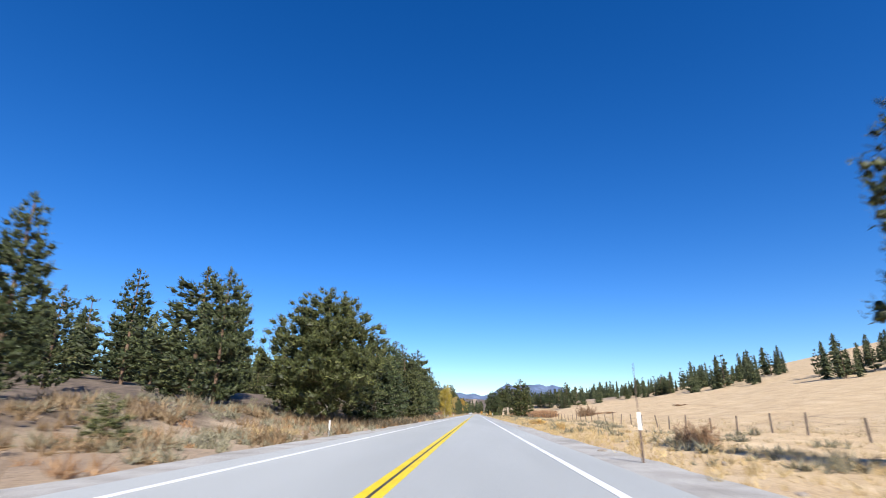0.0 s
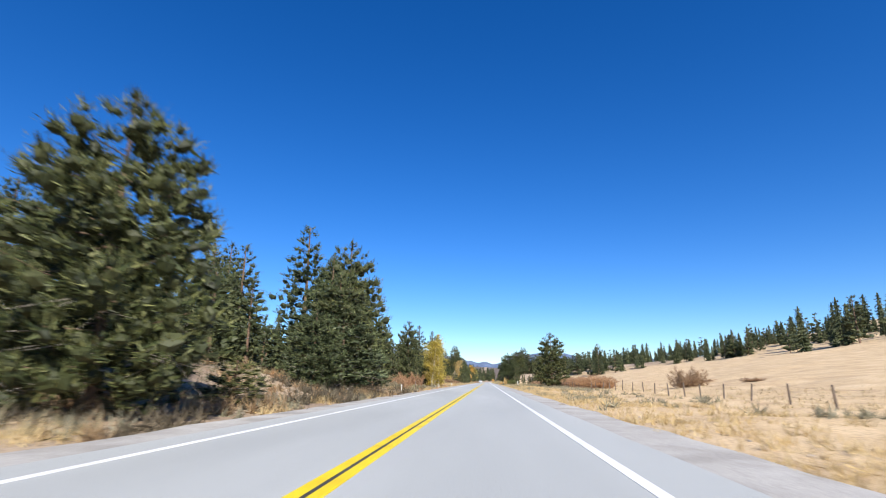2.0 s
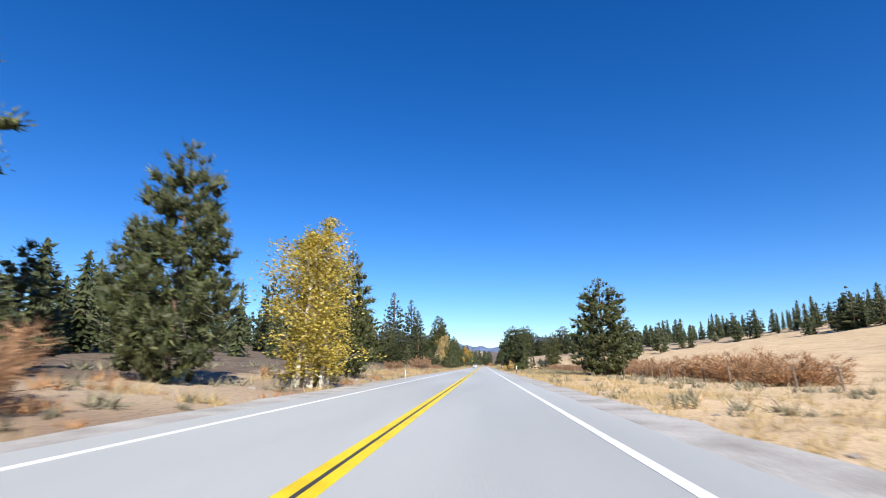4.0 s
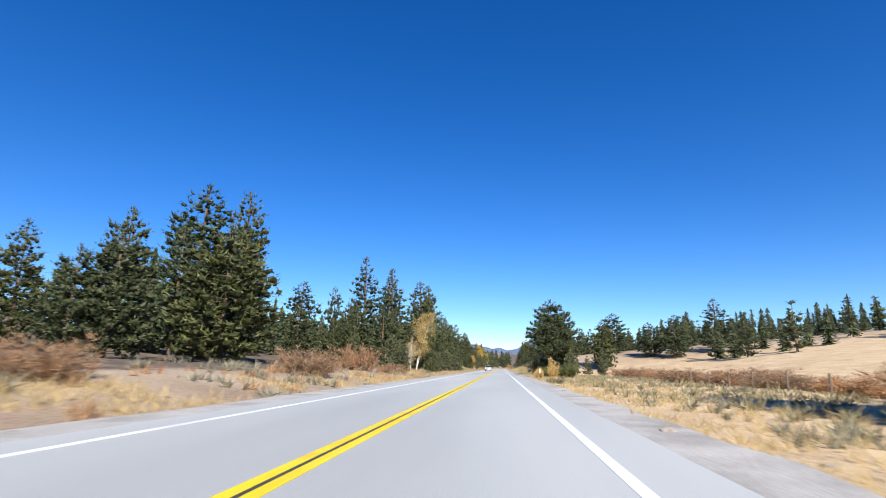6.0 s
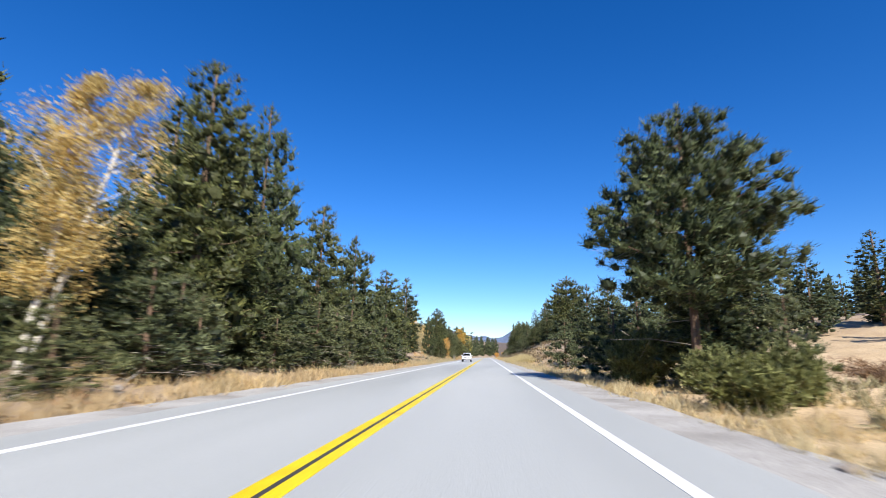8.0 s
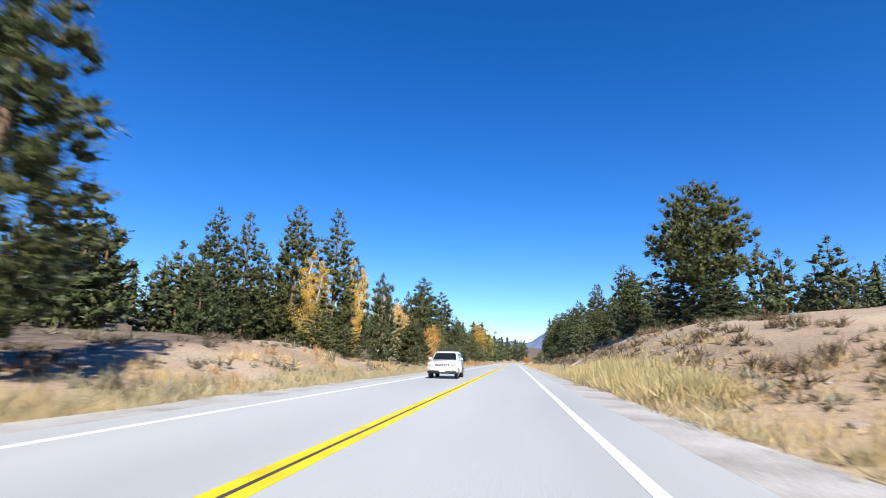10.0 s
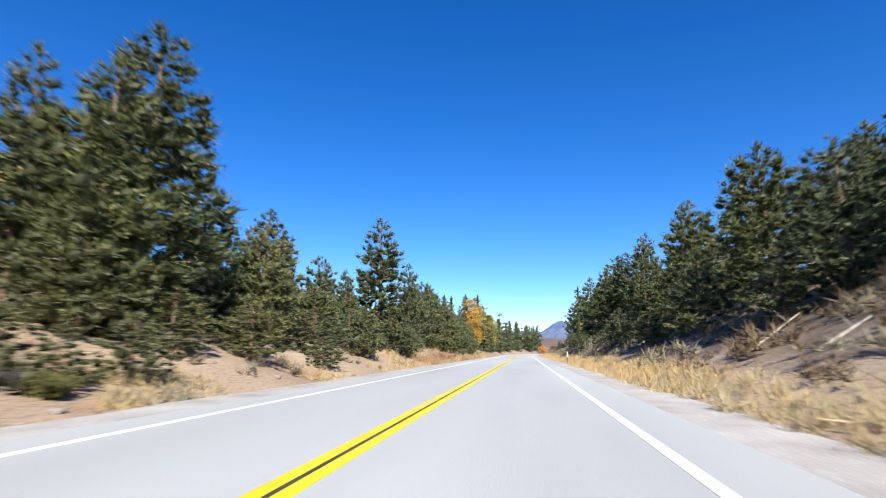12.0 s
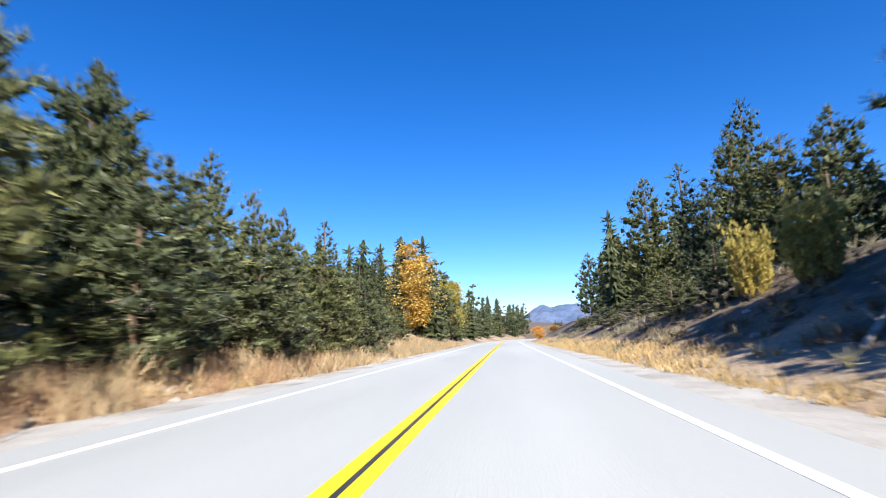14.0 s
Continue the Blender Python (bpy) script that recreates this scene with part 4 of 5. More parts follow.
def with_trunk(v, f, run, sides):
    tv, tf = tube(*run, sides=sides)
    return np.array(v), np.array(f), np.array([tuple(p) for p in tv]), np.array([(a, b_, c) for a, b_, c, d in tf] + [(a, c, d) for a, b_, c, d in tf])


def spire_template(seed, h, rad, n=190):
    """A far conifer: overlapping ragged skirts of drooping boughs round a stem, with loose sprays, pointed at the top."""
    r = rng_of(seed)
    tiers, spokes = 15, 10
    vs, fs, at = [], [], 0
    for i in range(tiers):
        u = i / tiers
        reach = rad * (1 - u) ** 0.8 * r.uniform(0.8, 1.1)
        top, foot = h * (u + 1.9 / tiers), h * (u + 0.02)
        ring = []
        for k in range(spokes * 2):
            a = math.pi * k / spokes + r.normal(0, 0.08)
            q = reach * (r.uniform(0.65, 1.15) if k % 2 else r.uniform(0.3, 0.6))
            ring.append((math.cos(a) * q, math.sin(a) * q, foot + r.normal(0, 0.15) + (0.0 if k % 2 else 0.35)))
        vs += [(0, 0, min(top, h))] + ring
        fs += [(at, at + 1 + k, at + 1 + (k + 1) % (2 * spokes)) for k in range(2 * spokes)]
        at += 1 + 2 * spokes
    u = r.uniform(0.03, 0.95, n)
    az = r.uniform(0, 6.283, n)
    reach = rad * (1 - u) ** 0.8 * r.uniform(0.6, 0.95, n)
    c = np.column_stack([np.cos(az) * reach, np.sin(az) * reach, u * h])
    w = np.column_stack([np.cos(az), np.sin(az), np.full(n, 0.2)])
    v, f = blades(c, w, 1, 0.65, 0.12, 0.5, r)
    zs = np.linspace(0, h * 0.95, 4)
    return with_trunk(np.concatenate([vs, v]), np.concatenate([fs, f + at]), ([(0, 0, z) for z in zs], [0.015 * h * (1.1 - z / h) + 0.01 for z in zs]), 4)


def puff_template(seed, h, rad):
    """A far pine with a fuller, rounder crown."""
    trunk, limbs, dead, cs, ds, ss, r = pine_runs(h, rad, 0.05, (0.5, 9.0, 0.86), 8, 4, seed, 1.0)
    v, f, mi = crown_mesh(cs, ds, ss, 4, 3, 0.5, 0.1, r)
    return with_trunk(v, f, trunk[0], 4)


FAR = [puff_template(78, 12.0, 2.9), spire_template(71, 12.0, 2.2), spire_template(72, 12.0, 2.7), spire_template(73, 12.0, 1.9), spire_template(74, 12.0, 3.0)]
NEAR = [thicket_template(75, 12.0, 3.0), thicket_template(76, 12.0, 3.6), thicket_template(77, 12.0, 2.7)]


def woods(name, spots, label, r, kinds=FAR):
    vs, fs, mi, n = [], [], [], 0
    for x, y, h in spots:
        cv, cf, tv, tf = kinds[r.randint(len(kinds))]
        a = r.uniform(0, 6.28)
        s = h / 12.0
        wide = s * r.uniform(0.9, 1.35)
        m = np.array([[math.cos(a) * wide, -math.sin(a) * wide, 0], [math.sin(a) * wide, math.cos(a) * wide, 0], [0, 0, s]])
        at = np.array([x, y, terrain(x, y) - 0.2])
        for v, f, k in ((cv, cf, 0), (tv, tf, 1)):
            vs.append(v @ m.T + at)
            fs.append(f + n)
            mi.append(np.full(len(f), k))
            n += len(v)
    ob = mesh_object(name, np.concatenate(vs), np.concatenate(fs), [M_farneedles, M_bark], index=np.concatenate(mi))
    return tagged(ob, label, "woods", kind="stuff")


wr = rng_of(8)
left = [(-40 - 85 * wr.uniform(0, 1) ** 1.3, wr.uniform(0, 560), wr.uniform(8, 14)) for i in range(340)]
left += [(wr.uniform(-45, -24), wr.uniform(395, 575), wr.uniform(6, 10)) for i in range(120)]
left += [(wr.uniform(-88, -52), wr.uniform(62, 170), wr.uniform(9, 14)) for i in range(60)]
woods("hillside_woods", left, "dense dark green pine forest on the hillside", wr)
groups = [(wr.uniform(94, 124) + 26 * wr.uniform(0, 1) ** 3, 60 + 620 * wr.uniform(0, 1) ** 0.85, wr.uniform(0.65, 1.25)) for i in range(95)]
ridge = [(max(88.0, gx_ + wr.normal(0, 4.5)), gy_ + wr.normal(0, 5.0), gs_ * wr.uniform(5.5, 12)) for gx_, gy_, gs_ in groups for i in range(wr.randint(2, 9))]
woods("ridge_woods", ridge, "line of dark green pines above the meadow", wr)
bankw = [(wr.uniform(26, 90), wr.uniform(400, 640), wr.uniform(7, 13)) for i in range(130)]
woods("bank_woods", [p for p in bankw if p[0] > 58 or p[1] > 500], "dark green pine forest above the cut bank", wr)
woods("bank_thicket", [p for p in bankw if p[0] <= 58 and p[1] <= 500], "dark green pines standing above the cut bank", wr, NEAR)
end = [(bend(y) + sgn * d, y, h) for sgn, d, y, h in [(wr.choice([-1, 1]), 9.5 + 34 * wr.uniform(0, 1) ** 1.6, 548 + 400 * wr.uniform(0, 1) ** 1.3, wr.uniform(8, 16)) for i in range(330)]]
end = [p for p in end if p[0] < 1.8 + 0.029 * (p[1] - 426) or (p[0] > 2.5 + 0.112 * (p[1] - 426) and p[1] < 640)]
woods("far_woods", end, "pine forest where the road bends away", wr)
middle = [(wr.uniform(50, 85), wr.uniform(310, 400), wr.uniform(6, 11)) for i in range(26)]
woods("meadow_edge_woods", middle, "scattered dark pines at the meadow's edge", wr)


def infill(n, x0, x1, y0, y1, h0, h1):
    return [(wr.uniform(x0, x1), wr.uniform(y0, y1), wr.uniform(h0, h1)) for i in range(n)]


thick = infill(12, -25, -15, 75, 165, 5, 8) + infill(12, -24, -14, 288, 348, 7, 11) + infill(16, -34, -27, 348, 420, 8, 12) + infill(30, -27, -17, 428, 560, 5, 8)
thick += infill(18, 16, 26, 430, 560, 5, 8.5) + infill(6, 14, 24, 300, 345, 4, 7)
thick += infill(16, 16, 48, 600, 700, 2.5, 4.5)
woods("pine_thicket", thick, "thicket of green pines behind the roadside trees", wr, NEAR)


# ---- mountains ----
def mountains(name, y0, x0, x1, top, seed, mat):
    xs, rows = np.linspace(x0, x1, 150), 14
    v, f = [], []
    for j in range(rows):
        u = j / (rows - 1)
        for i, x in enumerate(xs):
            ridge_h = top * (0.62 + 0.5 * noise.noise((x / 600, seed, 0)) + 0.16 * noise.noise((x / 170, seed, 3)) + 0.05 * noise.noise((x / 50, seed, 7)))
            fall = 0.2 * noise.noise((x / 120, u * 3, seed)) * (1 - u) * u * 4
            v.append((x, y0 + 500 * u, -5 + ridge_h * max(0.0, u ** 0.8 + fall)))
            if i and j:
                k = j * len(xs) + i
                f.append((k - len(xs) - 1, k - len(xs), k, k - 1))
    ob = mesh_object(name, v, f, [mat], smooth=True)
    return tagged(ob, "distant mountain range with bare ridges, blue-grey haze painted in", "mountains", kind="structure")


mountains("backdrop_mountains", 3900, -1200, 2600, 330, 3.3, M_hazemountain)
mountains("backdrop_foothills", 2700, -1200, 2200, 110, 8.1, M_hazefoothill)


# ---- ground cover ----
def scatter(name, n, box, make_xyz, length, width, count, mat, label, r, spread=0.45, up=1.0, size=(0.6, 1.3), radius=0.12):
    """Many tufts of blades in one mesh."""
    pts = []
    tries = 0
    while len(pts) < n and tries < n * 6:
        tries += 1
        x, y = r.uniform(box[0], box[1]), r.uniform(box[2], box[3])
        if make_xyz(x, y, r):
            pts.append((x, y, terrain(x, y)))
    c = np.array(pts)
    s = r.uniform(size[0], size[1], len(c))
    base = np.repeat(c, 4, 0) + np.column_stack([r.normal(0, radius, (len(c) * 4, 2)), np.zeros(len(c) * 4)])
    way = np.column_stack([r.normal(0, 0.3, (len(base), 2)), np.full(len(base), up)])
    v, f = blades(base, way / np.linalg.norm(way, axis=1, keepdims=True), max(1, count // 4), length, width, spread, r)
    k = np.repeat(s, 4 * max(1, count // 4) * 3)
    root = np.repeat(np.repeat(c, 4 * max(1, count // 4), 0), 3, 0)
    v = root + (v - root) * k[:, None]
    v[:, 2] = np.maximum(v[:, 2], root[:, 2] - 0.03)
    ob = mesh_object(name, v, f, [mat])
    return tagged(ob, label, "ground cover", kind="stuff")


gr = rng_of(9)


def verge_right(x, y, r):
    if y > 388 and x > 8.0:
        return False
    return lump(x, y, 3.0, 2.0) + 0.5 * lump(x, y, 0.9, 6.0) > -0.25 - (0.5 if x < 9 else 0)


def verge_left(x, y, r):
    return lump(x, y, 3.5, 12.0) > (0.45 if y < 125 else 0.15 if y < 395 else 0.4 if y < 440 else 0.1)


scatter("verge_grass", 6000, (6.0, 14, -6, 440), verge_right, 0.3, 0.012, 16, M_drygrass, "straw-yellow dry grass along the shoulder", gr)
scatter("meadow_grass", 4000, (13, 32, 0, 340), lambda x, y, r: True, 0.28, 0.014, 12, M_drygrass, "straw-yellow meadow grass", gr)
scatter("shoulder_grass", 5000, (-11, -5.9, -6, 570), verge_left, 0.45, 0.012, 14, M_drygrass, "straw-yellow dry grass along the shoulder", gr)


def sage_left(x, y, r):
    return lump(x, y, 4.0, 22.0) > (-0.25 if y < 350 else 0.05)


def sage_right(x, y, r):
    return lump(x, y, 5.0, 32.0) > (0.08 if y < 340 else 0.05)


scatter("bank_sage", 900, (-22, -6.4, -4, 570), sage_left, 0.42, 0.024, 64, M_sage, "grey-green sagebrush and dry brush on the bank", gr, 0.7, 0.8, (0.5, 1.6), 0.28)
scatter("verge_sage", 700, (7.2, 20, -4, 570), sage_right, 0.42, 0.024, 60, M_sage, "grey-green sagebrush between dry grass", gr, 0.7, 0.8, (0.5, 1.5), 0.28)
scatter("bank_brush", 380, (-14, -6.2, -4, 570), sage_left, 0.5, 0.016, 70, M_redtwig, "brown dry brush beside the shoulder", gr, 0.6, 1.0, (0.4, 1.2), 0.25)


scatter("grass_bank", 2600, (5.9, 8.4, 425, 565), lambda x, y, r: lump(x, y, 2.5, 79) > -0.25, 0.32, 0.012, 16, M_palebush, "pale brown dry grass at the foot of the bank", gr)
scatter("grass_verge", 1500, (5.9, 8.3, 275, 430), lambda x, y, r: x < 7.2 or lump(x, y, 3, 77) > -0.1, 0.45, 0.014, 16, M_drygrass, "tall golden dry grass along the verge", gr)
scatter("tree_weeds", 420, (-7.4, -5.9, 270, 350), lambda x, y, r: True, 0.5, 0.02, 48, M_palebush, "pale dry weeds below the trees", gr, 0.5, 1.0, (0.5, 1.2), 0.28)
scatter("sage_hill", 380, (-21, -6.6, 0, 135), lambda x, y, r: lump(x, y, 4.0, 61) > -0.3, 0.4, 0.024, 56, M_sage, "grey-green sagebrush covering the sandy bank", gr, 0.7, 0.8, (0.6, 1.7), 0.3)
scatter("verge_weeds", 1500, (-8.2, -5.8, 335, 402), lambda x, y, r: x > -7.2 or lump(x, y, 3, 78) > 0, 0.45, 0.014, 16, M_drygrass, "golden dry grass along the verge", gr)
scatter("brush_dark", 420, (-19, -7.5, 335, 480), lambda x, y, r: lump(x, y, 3.0, 66) > -0.05, 0.4, 0.022, 56, M_darkbrush, "dark brown low brush on the sandy bank", gr, 0.7, 0.7, (0.5, 1.4), 0.28)
scatter("sage_meadow", 230, (9, 21, 208, 302), lambda x, y, r: lump(x, y, 4.0, 91) > -0.2, 0.4, 0.024, 56, M_sage, "grey-green sagebrush at the meadow edge", gr, 0.7, 0.8, (0.6, 1.7), 0.3)
scatter("brush_knoll", 300, (9.2, 19, 352, 432), lambda x, y, r: lump(x, y, 3.0, 67) > -0.1, 0.45, 0.022, 56, M_darkbrush, "dark brown brush on the sandy knoll", gr, 0.7, 0.7, (0.5, 1.6), 0.28)
# dark brush that stands in for deeper tree shade on this bank
scatter("shade_brush", 330, (8.2, 15, 414, 510), lambda x, y, r: lump(x, y, 3.0, 68) > -0.15, 0.36, 0.018, 64, M_darkbrush, "dark brown low brush deepening the shade on the cut bank", gr, 0.8, 0.7, (0.5, 1.4), 0.28)
scatter("rabbitbrush", 330, (6.6, 9.2, 357, 381), lambda x, y, r: True, 0.75, 0.016, 96, M_goldbush, "tall golden rabbitbrush and grass beside the shoulder", gr, 0.55, 1.0, (0.7, 1.35), 0.3)
scatter("brush_bank", 400, (-9.8, -5.8, 456, 560), lambda x, y, r: lump(x, y, 4, 41) > -0.2, 0.8, 0.016, 44, M_palebush, "pale brown dry brush and weeds beside the shoulder", gr, 0.35, 1.0, (0.6, 1.3), 0.3)
scatter("sage_bank", 340, (6.9, 15, 395, 560), lambda x, y, r: lump(x, y, 3, 51) > (-0.15 if x > 12 or y > 440 else 0.3), 0.26, 0.014, 96, M_sage, "grey sagebrush and dry weeds on the cut bank", gr, 0.8, 0.8, (0.6, 1.5), 0.3)
scatter("brush_hill", 330, (-18, -6.3, 0, 128), lambda x, y, r: lump(x, y, 2.5, 62) > 0.0, 0.5, 0.019, 88, M_drybrush, "brown dry brush covering the sandy bank", gr, 0.7, 0.8, (0.6, 1.9), 0.32)
# dark tufts added where the pines' shadow falls, to make it darker
scatter("brush_shade", 300, (-12, -6.4, 45, 124), lambda x, y, r: y < 68 or y > 100 or lump(x, y, 2.5, 63) > 0.2, 0.5, 0.02, 88, M_darkbrush, "dark brown low brush added to darken the shade under the pines", gr, 0.7, 0.8, (0.6, 1.7), 0.3)
scatter("twigs_bank", 260, (-9.0, -5.9, 456, 500), lambda x, y, r: True, 0.8, 0.012, 44, M_redtwig, "reddish dry weeds beside the shoulder", gr, 0.35, 1.0, (0.6, 1.2), 0.3)


# ---- stones and fallen wood ----
def stones(name, n, place_at, r, label):
    vs, fs, k = [], [], 0
    iv, jf = BALL, BALL_F
    for i in range(n):
        x, y = place_at(r)
        s = 0.06 + 0.17 * r.uniform(0, 1) ** 3
        vv = iv * (s * r.uniform(0.7, 1.4), s * r.uniform(0.7, 1.4), s * r.uniform(0.4, 0.8)) * r.uniform(0.8, 1.2, (len(iv), 1))
        vs.append(vv + (x, y, terrain(x, y) + 0.1 * s))
        fs.append(jf + k)
        k += len(iv)
    return tagged(mesh_object(name, np.concatenate(vs), np.concatenate(fs), [M_stone]), label, "stones", kind="stuff")


stones("stones", 700, lambda r: (r.choice([-1, 1]) * r.uniform(6.3, 12.5), r.uniform(330, 570)), gr, "pale grey stones lying on the cut bank")
stones("shoulder_stones", 250, lambda r: (r.choice([-1, 1]) * r.uniform(5.5, 9.5), r.uniform(0, 340)), gr, "pale stones lying beside the shoulder")


def log(x, y, length, turn, tilt, r0):
    z = terrain(x, y) + r0
    d = Vector((math.cos(turn) * math.cos(tilt), math.sin(turn) * math.cos(tilt), math.sin(tilt)))
    a = Vector((x, y, z))
    pts = [a + d * length * q for q in (0, 0.33, 0.66, 1.0)]
    runs = [([tuple(p) for p in pts], [r0, r0 * 0.9, r0 * 0.75, r0 * 0.4]), ([tuple(a - d * 0.06), tuple(a)], [r0 * 0.15, r0])]
    for q, s in ((0.35, 1), (0.55, -1), (0.75, 1)):
        p = a + d * length * q
        e = p + (Vector((-d.y, d.x, 0.5)) * s + d * 0.6) * length * 0.16
        runs.append(([tuple(p), tuple((p + e) / 2), tuple(e)], [r0 * 0.35, r0 * 0.25, r0 * 0.1]))
    ob = tubes("fallen_log", runs, M_deadwood, None, 7)
    return tagged(ob, "bleached grey fallen tree trunk on the bank", "fallen log", "fallen logs")


for x, y, ln, tn, tl, r0 in ((9.4, 466, 3.4, 0.5, 0.45, 0.09), (10.4, 481, 3.0, 0.8, 0.35, 0.08), (9.0, 449, 2.6, 0.3, 0.4, 0.08), (8.6, 488, 2.8, 0.6, 0.5, 0.08),
                             (10.8, 455, 2.4, 1.0, 0.5, 0.06), (-11.5, 452, 2.4, 2.6, 0.2, 0.07), (-9.8, 489, 3.0, 2.2, 0.3, 0.07), (8.6, 478.5, 5.6, -0.72, 0.52, 0.14),
                             (-15.0, 257.2, 2.6, 2.5, 0.55, 0.035), (-14.2, 256.8, 2.2, 2.9, 0.4, 0.03), (-12.6, 257.0, 1.6, 0.6, 0.5, 0.025),
                             (8.4, 399.6, 6.4, 0.86, 0.34, 0.085), (13.2, 396.4, 2.8, -0.46, 0.42, 0.08), (9.0, 394.5, 3.4, 0.5, 0.47, 0.05),
                             (9.6, 424.0, 4.2, 0.5, 0.38, 0.055), (9.2, 427.5, 4.0, 0.7, 0.37, 0.05)):
    log(x, y, ln, tn, tl, r0)


def sapling(x, y, h, turn):
    """A small dead pine: a thin stem with short whorled twigs."""
    r = rng_of(int(abs(x) * 100 + y))
    runs = [([(0, 0, -0.05), (0.02 * h, 0, h * 0.5), (0.0, 0.02 * h, h)], [0.03, 0.02, 0.008])]
    for i in range(22):
        u = 0.18 + 0.8 * i / 22
        a = i * 2.4
        ln = 0.42 * h * (1.05 - u)
        p = Vector((0.01 * h, 0, u * h))
        e = p + Vector((math.cos(a), math.sin(a), r.uniform(-0.1, 0.35))) * ln
        runs.append(([tuple(p), tuple((p + e) / 2), tuple(e)], [0.013, 0.01, 0.005]))
    ob = tubes("dead_sapling", runs, M_deadwood, None, 4)
    ob.matrix_basis = stand(x, y, 1, 1, turn, 0)
    return tagged(ob, "small bare grey dead pine sapling on the bank", "sapling", "dead saplings")


for x, y, h in ((8.6, 464.5, 1.9), (9.2, 467.4, 2.0), (10.5, 466.0, 2.2), (9.2, 473.2, 1.7), (10.0, 470.5, 1.7), (8.4, 481.0, 1.1), (9.6, 462.0, 1.2), (10.6, 452.0, 1.4), (8.9, 486.5, 1.2), (-9.8, 470.0, 1.1), (-10.4, 452.0, 1.3)):
    sapling(x, y, h, x * 3.0)


# ---- roadside furniture ----
def box_mesh(bm, x0, x1, y0, y1, z0, z1, bevel=0.0):
    m = Matrix.LocRotScale(((x0 + x1) / 2, (y0 + y1) / 2, (z0 + z1) / 2), None, (x1 - x0, y1 - y0, z1 - z0))
    made = bmesh.ops.create_cube(bm, size=1, matrix=m)
    if bevel:
        edges = list({e for q in made["verts"] for e in q.link_edges})
        bmesh.ops.bevel(bm, geom=edges, offset=bevel, segments=2, affect="EDGES")
    return bm


def rod(bm, x, y, z0, z1, r, sides=8):
    bmesh.ops.create_cone(bm, cap_ends=True, segments=sides, radius1=r, radius2=r * 0.9, depth=z1 - z0, matrix=Matrix.Translation((x, y, (z0 + z1) / 2)))
    return bm


def delineator(x, y, h, stake=0.0, turn=0.0, post_mat=None):
    """A road marker: a slim post, a white reflector plate near the top and sometimes a tall snow stake."""
    t = new("delineator_post")
    bm = bmesh.new()
    box_mesh(bm, -0.03, 0.03, -0.012, 0.012, -0.25, h, 0.004)
    box_mesh(bm, -0.03, -0.018, -0.012, 0.022, -0.25, h, 0.0)
    part("post", bm, post_mat or M_rust, t)
    plate = part("reflector_plate", box_mesh(bmesh.new(), -0.042, 0.042, -0.02, -0.0145, h - 0.42, h + 0.02, 0.002), M_plate, t, "white painted plate")
    part("reflector", rod_flat(0.0, -0.0225, h - 0.1), M_reflector, plate, "small round reflector")
    if stake:
        part("snow_stake", rod(bmesh.new(), 0.0, 0.02, 0.4, stake, 0.011), M_rust, t, "thin dark snow stake")
    t.matrix_basis = stand(x, y, 1, 1, turn, 0)
    return tagged(t, "white-topped roadside marker post on the shoulder", "marker post", "marker posts")


def rod_flat(x, y, z):
    bm = bmesh.new()
    bmesh.ops.create_cone(bm, cap_ends=True, segments=16, radius1=0.035, radius2=0.033, depth=0.005, matrix=Matrix.Translation((x, y, z)) @ Matrix.Rotation(radians(90), 4, "X"))
    return bm


delineator(5.7, 14.0, 1.25, 2.5)
delineator(5.8, 136.5, 1.25, 1.9)
delineator(6.1, 257.0, 1.25)
delineator(6.0, 460.0, 1.15, 1.6)
delineator(-6.6, 29.5, 0.85, 0, 3.14, M_plate)
delineator(-6.8, 121.5, 0.9, 0, 3.14, M_plate)
delineator(-6.6, 130.5, 1.25, 3.0, 3.14)
delineator(-6.4, 190.0, 0.85, 0, 3.14, M_plate)
delineator(6.0, 205.0, 1.2)
delineator(-6.5, 405.5, 1.35, 0, 3.14, M_plate)


def fence():
    t = new("fence")
    t.location = (22, 20, 0)
    bm = rod(bmesh.new(), 0, 0, -0.3, 1.35, 0.075, 9)
    for q in bm.verts:
        q.co.x += 0.012 * math.sin(q.co.z * 5 + q.co.y * 30)
        if q.co.z > 1.2:
            q.co.z += 0.03 * math.sin(q.co.x * 60)
    first = part("fence_post", bm, M_weathered, t)
    fr = rng_of(15)
    for i in range(52):
        x, y = 22 + fr.normal(0, 0.12), 20 + i * 4.75 + fr.normal(0, 0.25)
        if i == 0:
            ob = first
        else:
            ob = new("fence_post", first.data)
            ob.parent = t
        ob.matrix_basis = Matrix.Translation((x - 22, y - 20, terrain(x, y))) @ Euler((fr.normal(0, 0.05), fr.normal(0, 0.07), fr.uniform(0, 6))).to_matrix().to_4x4() @ Matrix.Diagonal((1, 1, fr.uniform(0.9, 1.1), 1))
    for z in (0.45, 0.8, 1.12):
        pts = [(0, s * 4.75, terrain(22, 20 + s * 4.75) + z) for s in range(52)]
        tubes("wire", [(pts, [0.004] * len(pts))], M_rust, t, 4, "thin rusty fence wire")
    return tagged(t, "weathered wooden post and wire fence along the meadow", "fence")


fence()


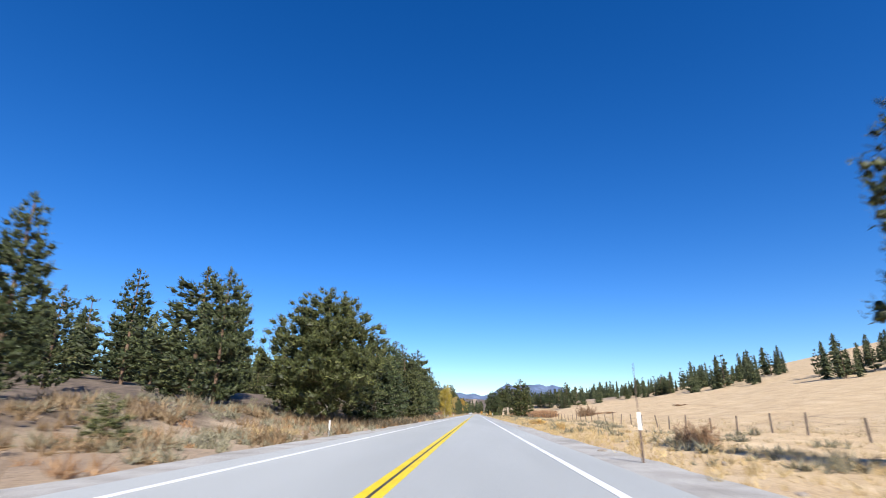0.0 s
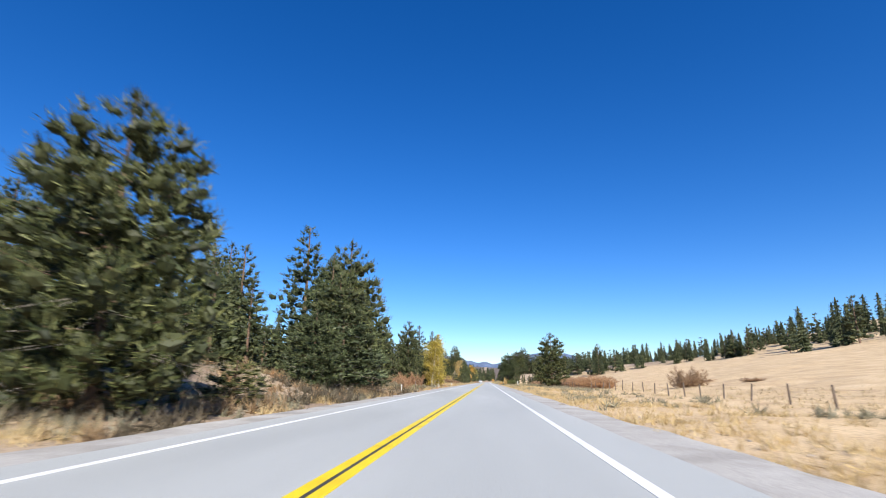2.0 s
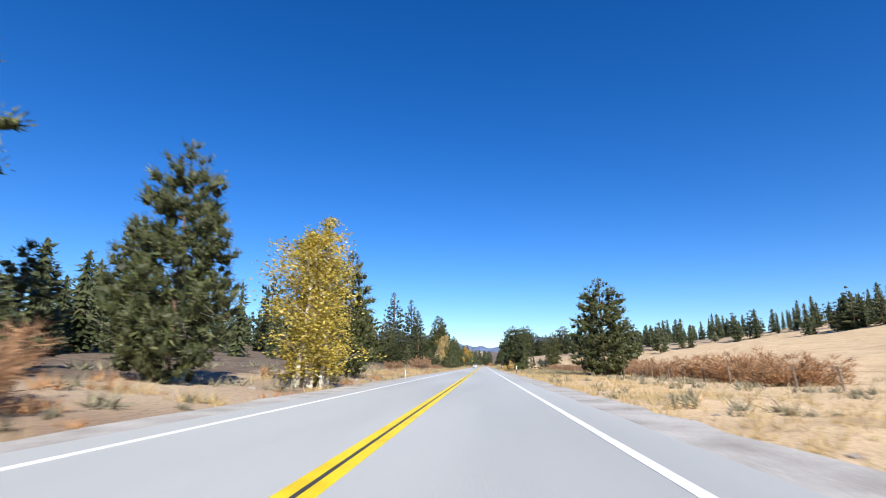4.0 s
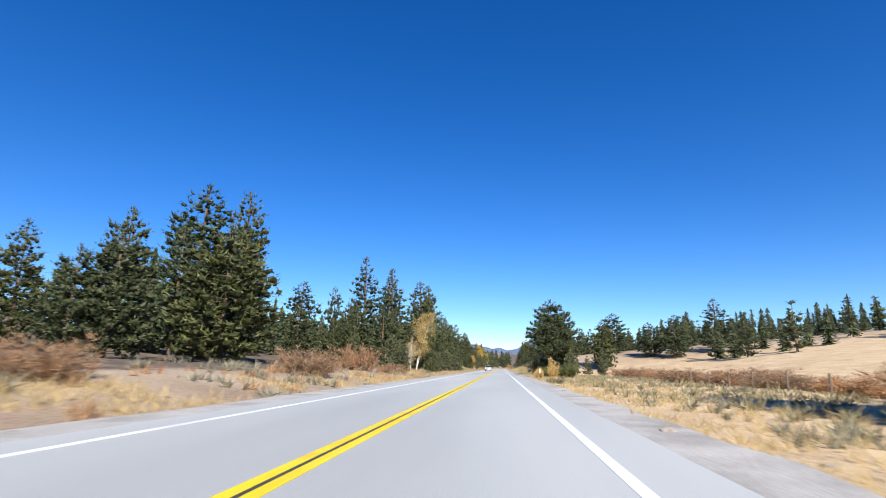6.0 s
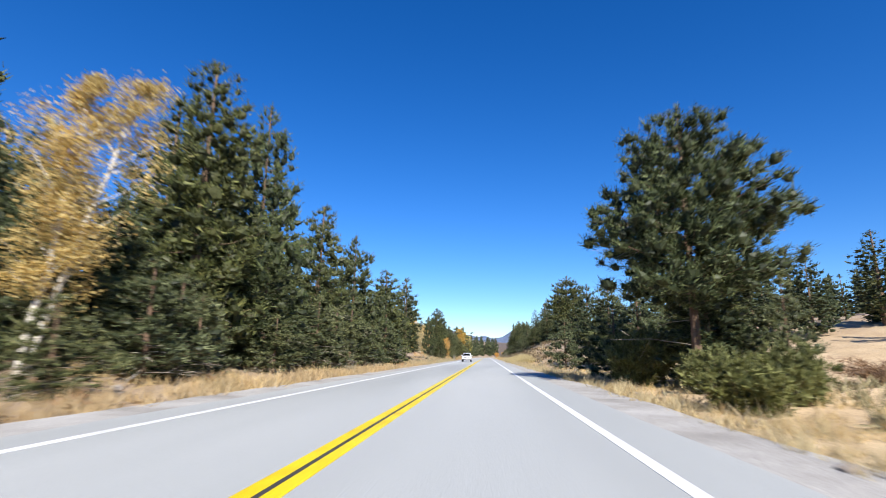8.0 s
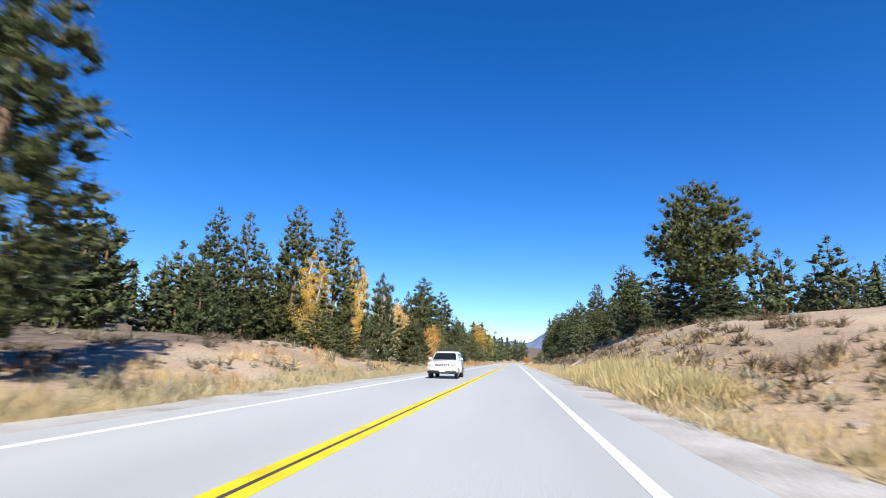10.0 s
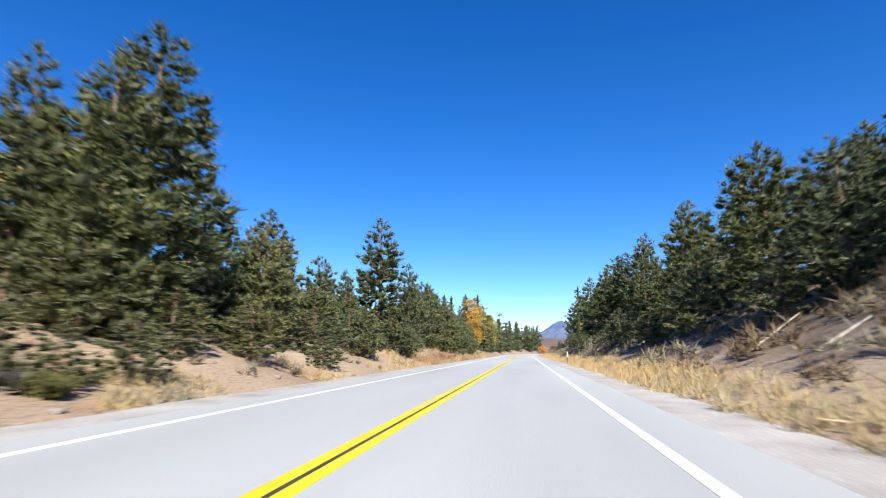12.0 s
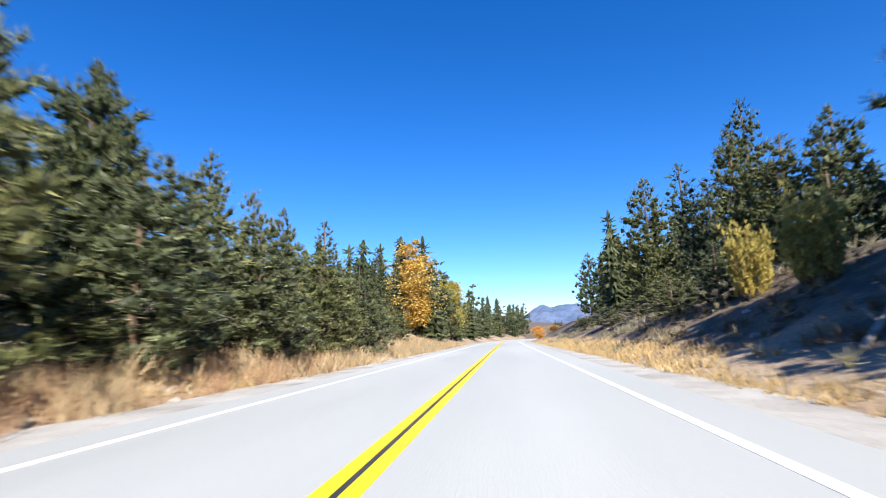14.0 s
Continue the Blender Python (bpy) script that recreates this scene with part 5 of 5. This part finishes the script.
# ---- the oncoming car ----
def prism(profile, half, inset_top=0.0, z_lo=0.0, z_hi=1.0):
    """A body from a side profile (y, z); the sides lean in towards the top by inset_top."""
    bm = bmesh.new()
    rows = []
    for s in (-1, 1):
        rows.append([bm.verts.new((s * (half - inset_top * min(1, max(0, (z - z_lo) / (z_hi - z_lo)))), y, z)) for y, z in profile])
    bm.faces.new(rows[0])
    bm.faces.new(list(reversed(rows[1])))
    n = len(profile)
    for i in range(n):
        bm.faces.new((rows[0][i], rows[0][(i + 1) % n], rows[1][(i + 1) % n], rows[1][i]))
    bmesh.ops.recalc_face_normals(bm, faces=bm.faces)
    return bm


def rounded(bm, offset, segments=3):
    bmesh.ops.bevel(bm, geom=list(bm.edges), offset=offset, segments=segments, affect="EDGES", clamp_overlap=True)
    return bm


def disc(x, y, z, r, depth, sides=28, r2=None):
    bm = bmesh.new()
    bmesh.ops.create_cone(bm, cap_ends=True, segments=sides, radius1=r, radius2=r2 or r, depth=depth, matrix=Matrix.Translation((x, y, z)) @ Matrix.Rotation(radians(90), 4, "Y"))
    return bm


def suv(x, y):
    car = new("suv")
    body = [(0.0, 0.42), (-0.0, 0.72), (0.06, 0.93), (0.25, 1.0), (1.15, 1.1), (2.4, 1.12), (4.45, 1.1), (4.6, 0.95), (4.62, 0.5), (4.4, 0.32), (0.2, 0.32)]
    part("body", rounded(prism(body, 0.93, 0.06, 0.7, 1.1), 0.05), M_carpaint, car, "white glossy car body", True)
    cabin = [(1.02, 1.08), (1.72, 1.55), (2.15, 1.67), (3.7, 1.66), (4.2, 1.58), (4.5, 1.09)]
    part("cabin", rounded(prism(cabin, 0.86, 0.2, 1.08, 1.67), 0.04), M_carpaint, car, "white glossy roof and pillars", True)
    glass = bmesh.new()
    q = [glass.verts.new(p) for p in ((-0.76, 1.06, 1.13), (0.76, 1.06, 1.13), (0.63, 1.69, 1.54), (-0.63, 1.69, 1.54))]
    glass.faces.new(q)
    bmesh.ops.solidify(glass, geom=list(glass.faces), thickness=0.02)
    bmesh.ops.translate(glass, verts=list(glass.verts), vec=(0, -0.03, 0.02))
    part("windscreen", glass, M_glassdark, car, "dark windscreen")
    for s in (-1, 1):
        for ya, yb, yc, yd in ((1.5, 2.5, 2.5, 1.98), (2.58, 3.55, 3.5, 2.58), (3.63, 4.25, 4.05, 3.6)):
            g = bmesh.new()
            pts = [(s * 0.862, ya, 1.15), (s * 0.862, yb, 1.15), (s * 0.72, yc, 1.54), (s * 0.72, yd, 1.54)]
            g.faces.new([g.verts.new(p) for p in pts])
            bmesh.ops.solidify(g, geom=list(g.faces), thickness=0.012)
            part("side_window", g, M_glassdark, car, "dark tinted side window")
        lamp = rounded(box_mesh(bmesh.new(), s * 0.7 - 0.19, s * 0.7 + 0.19, -0.03, 0.1, 0.78, 0.92), 0.03, 2)
        part("headlight", lamp, M_lamp, car, "clear headlight", True)
        fog = rounded(box_mesh(bmesh.new(), s * 0.68 - 0.1, s * 0.68 + 0.1, -0.025, 0.06, 0.5, 0.58), 0.02, 2)
        part("fog_light", fog, M_lamp, car, "clear fog light", True)
        mirror = rounded(box_mesh(bmesh.new(), s * 1.0 - 0.1, s * 1.0 + 0.1, 1.42, 1.58, 1.12, 1.28), 0.04, 2)
        part("wing_mirror", mirror, M_carpaint, car, "white wing mirror", True)
        part("roof_rail", rounded(box_mesh(bmesh.new(), s * 0.6 - 0.02, s * 0.6 + 0.02, 2.2, 4.0, 1.66, 1.72), 0.008, 1), M_blackplastic, car, "black roof rail")
        for yw in (0.86, 3.62):
            tyre = part("tyre", rounded(disc(s * 0.82, yw, 0.36, 0.36, 0.24), 0.03, 2), M_rubber, car, "black rubber tyre", True)
            part("rim", disc(s * 0.935, yw, 0.36, 0.24, 0.03, 20, 0.2), M_alloy, tyre, "grey alloy rim")
        part("tail_light", rounded(box_mesh(bmesh.new(), s * 0.76 - 0.12, s * 0.76 + 0.12, 4.56, 4.64, 0.88, 1.04), 0.02, 2), M_redlamp, car, "red tail light", True)
    part("bumper", rounded(box_mesh(bmesh.new(), -0.9, 0.9, -0.05, 0.2, 0.3, 0.47), 0.03, 2), M_blackplastic, car, "black lower bumper", True)
    for i in range(7):
        xs = (i - 3) * 0.13
        part("grille_slot", rounded(box_mesh(bmesh.new(), xs - 0.045, xs + 0.045, -0.012, 0.08, 0.74, 0.9), 0.01, 1), M_blackplastic, car, "black grille slot")
    part("number_plate", box_mesh(bmesh.new(), -0.16, 0.16, -0.062, -0.05, 0.42, 0.52), M_plate, car, "pale number plate with plain bars")
    car.location = (x, y, 0.006)
    return tagged(car, "white sport utility vehicle on the asphalt", "car")


suv(-2.0, 371.9)
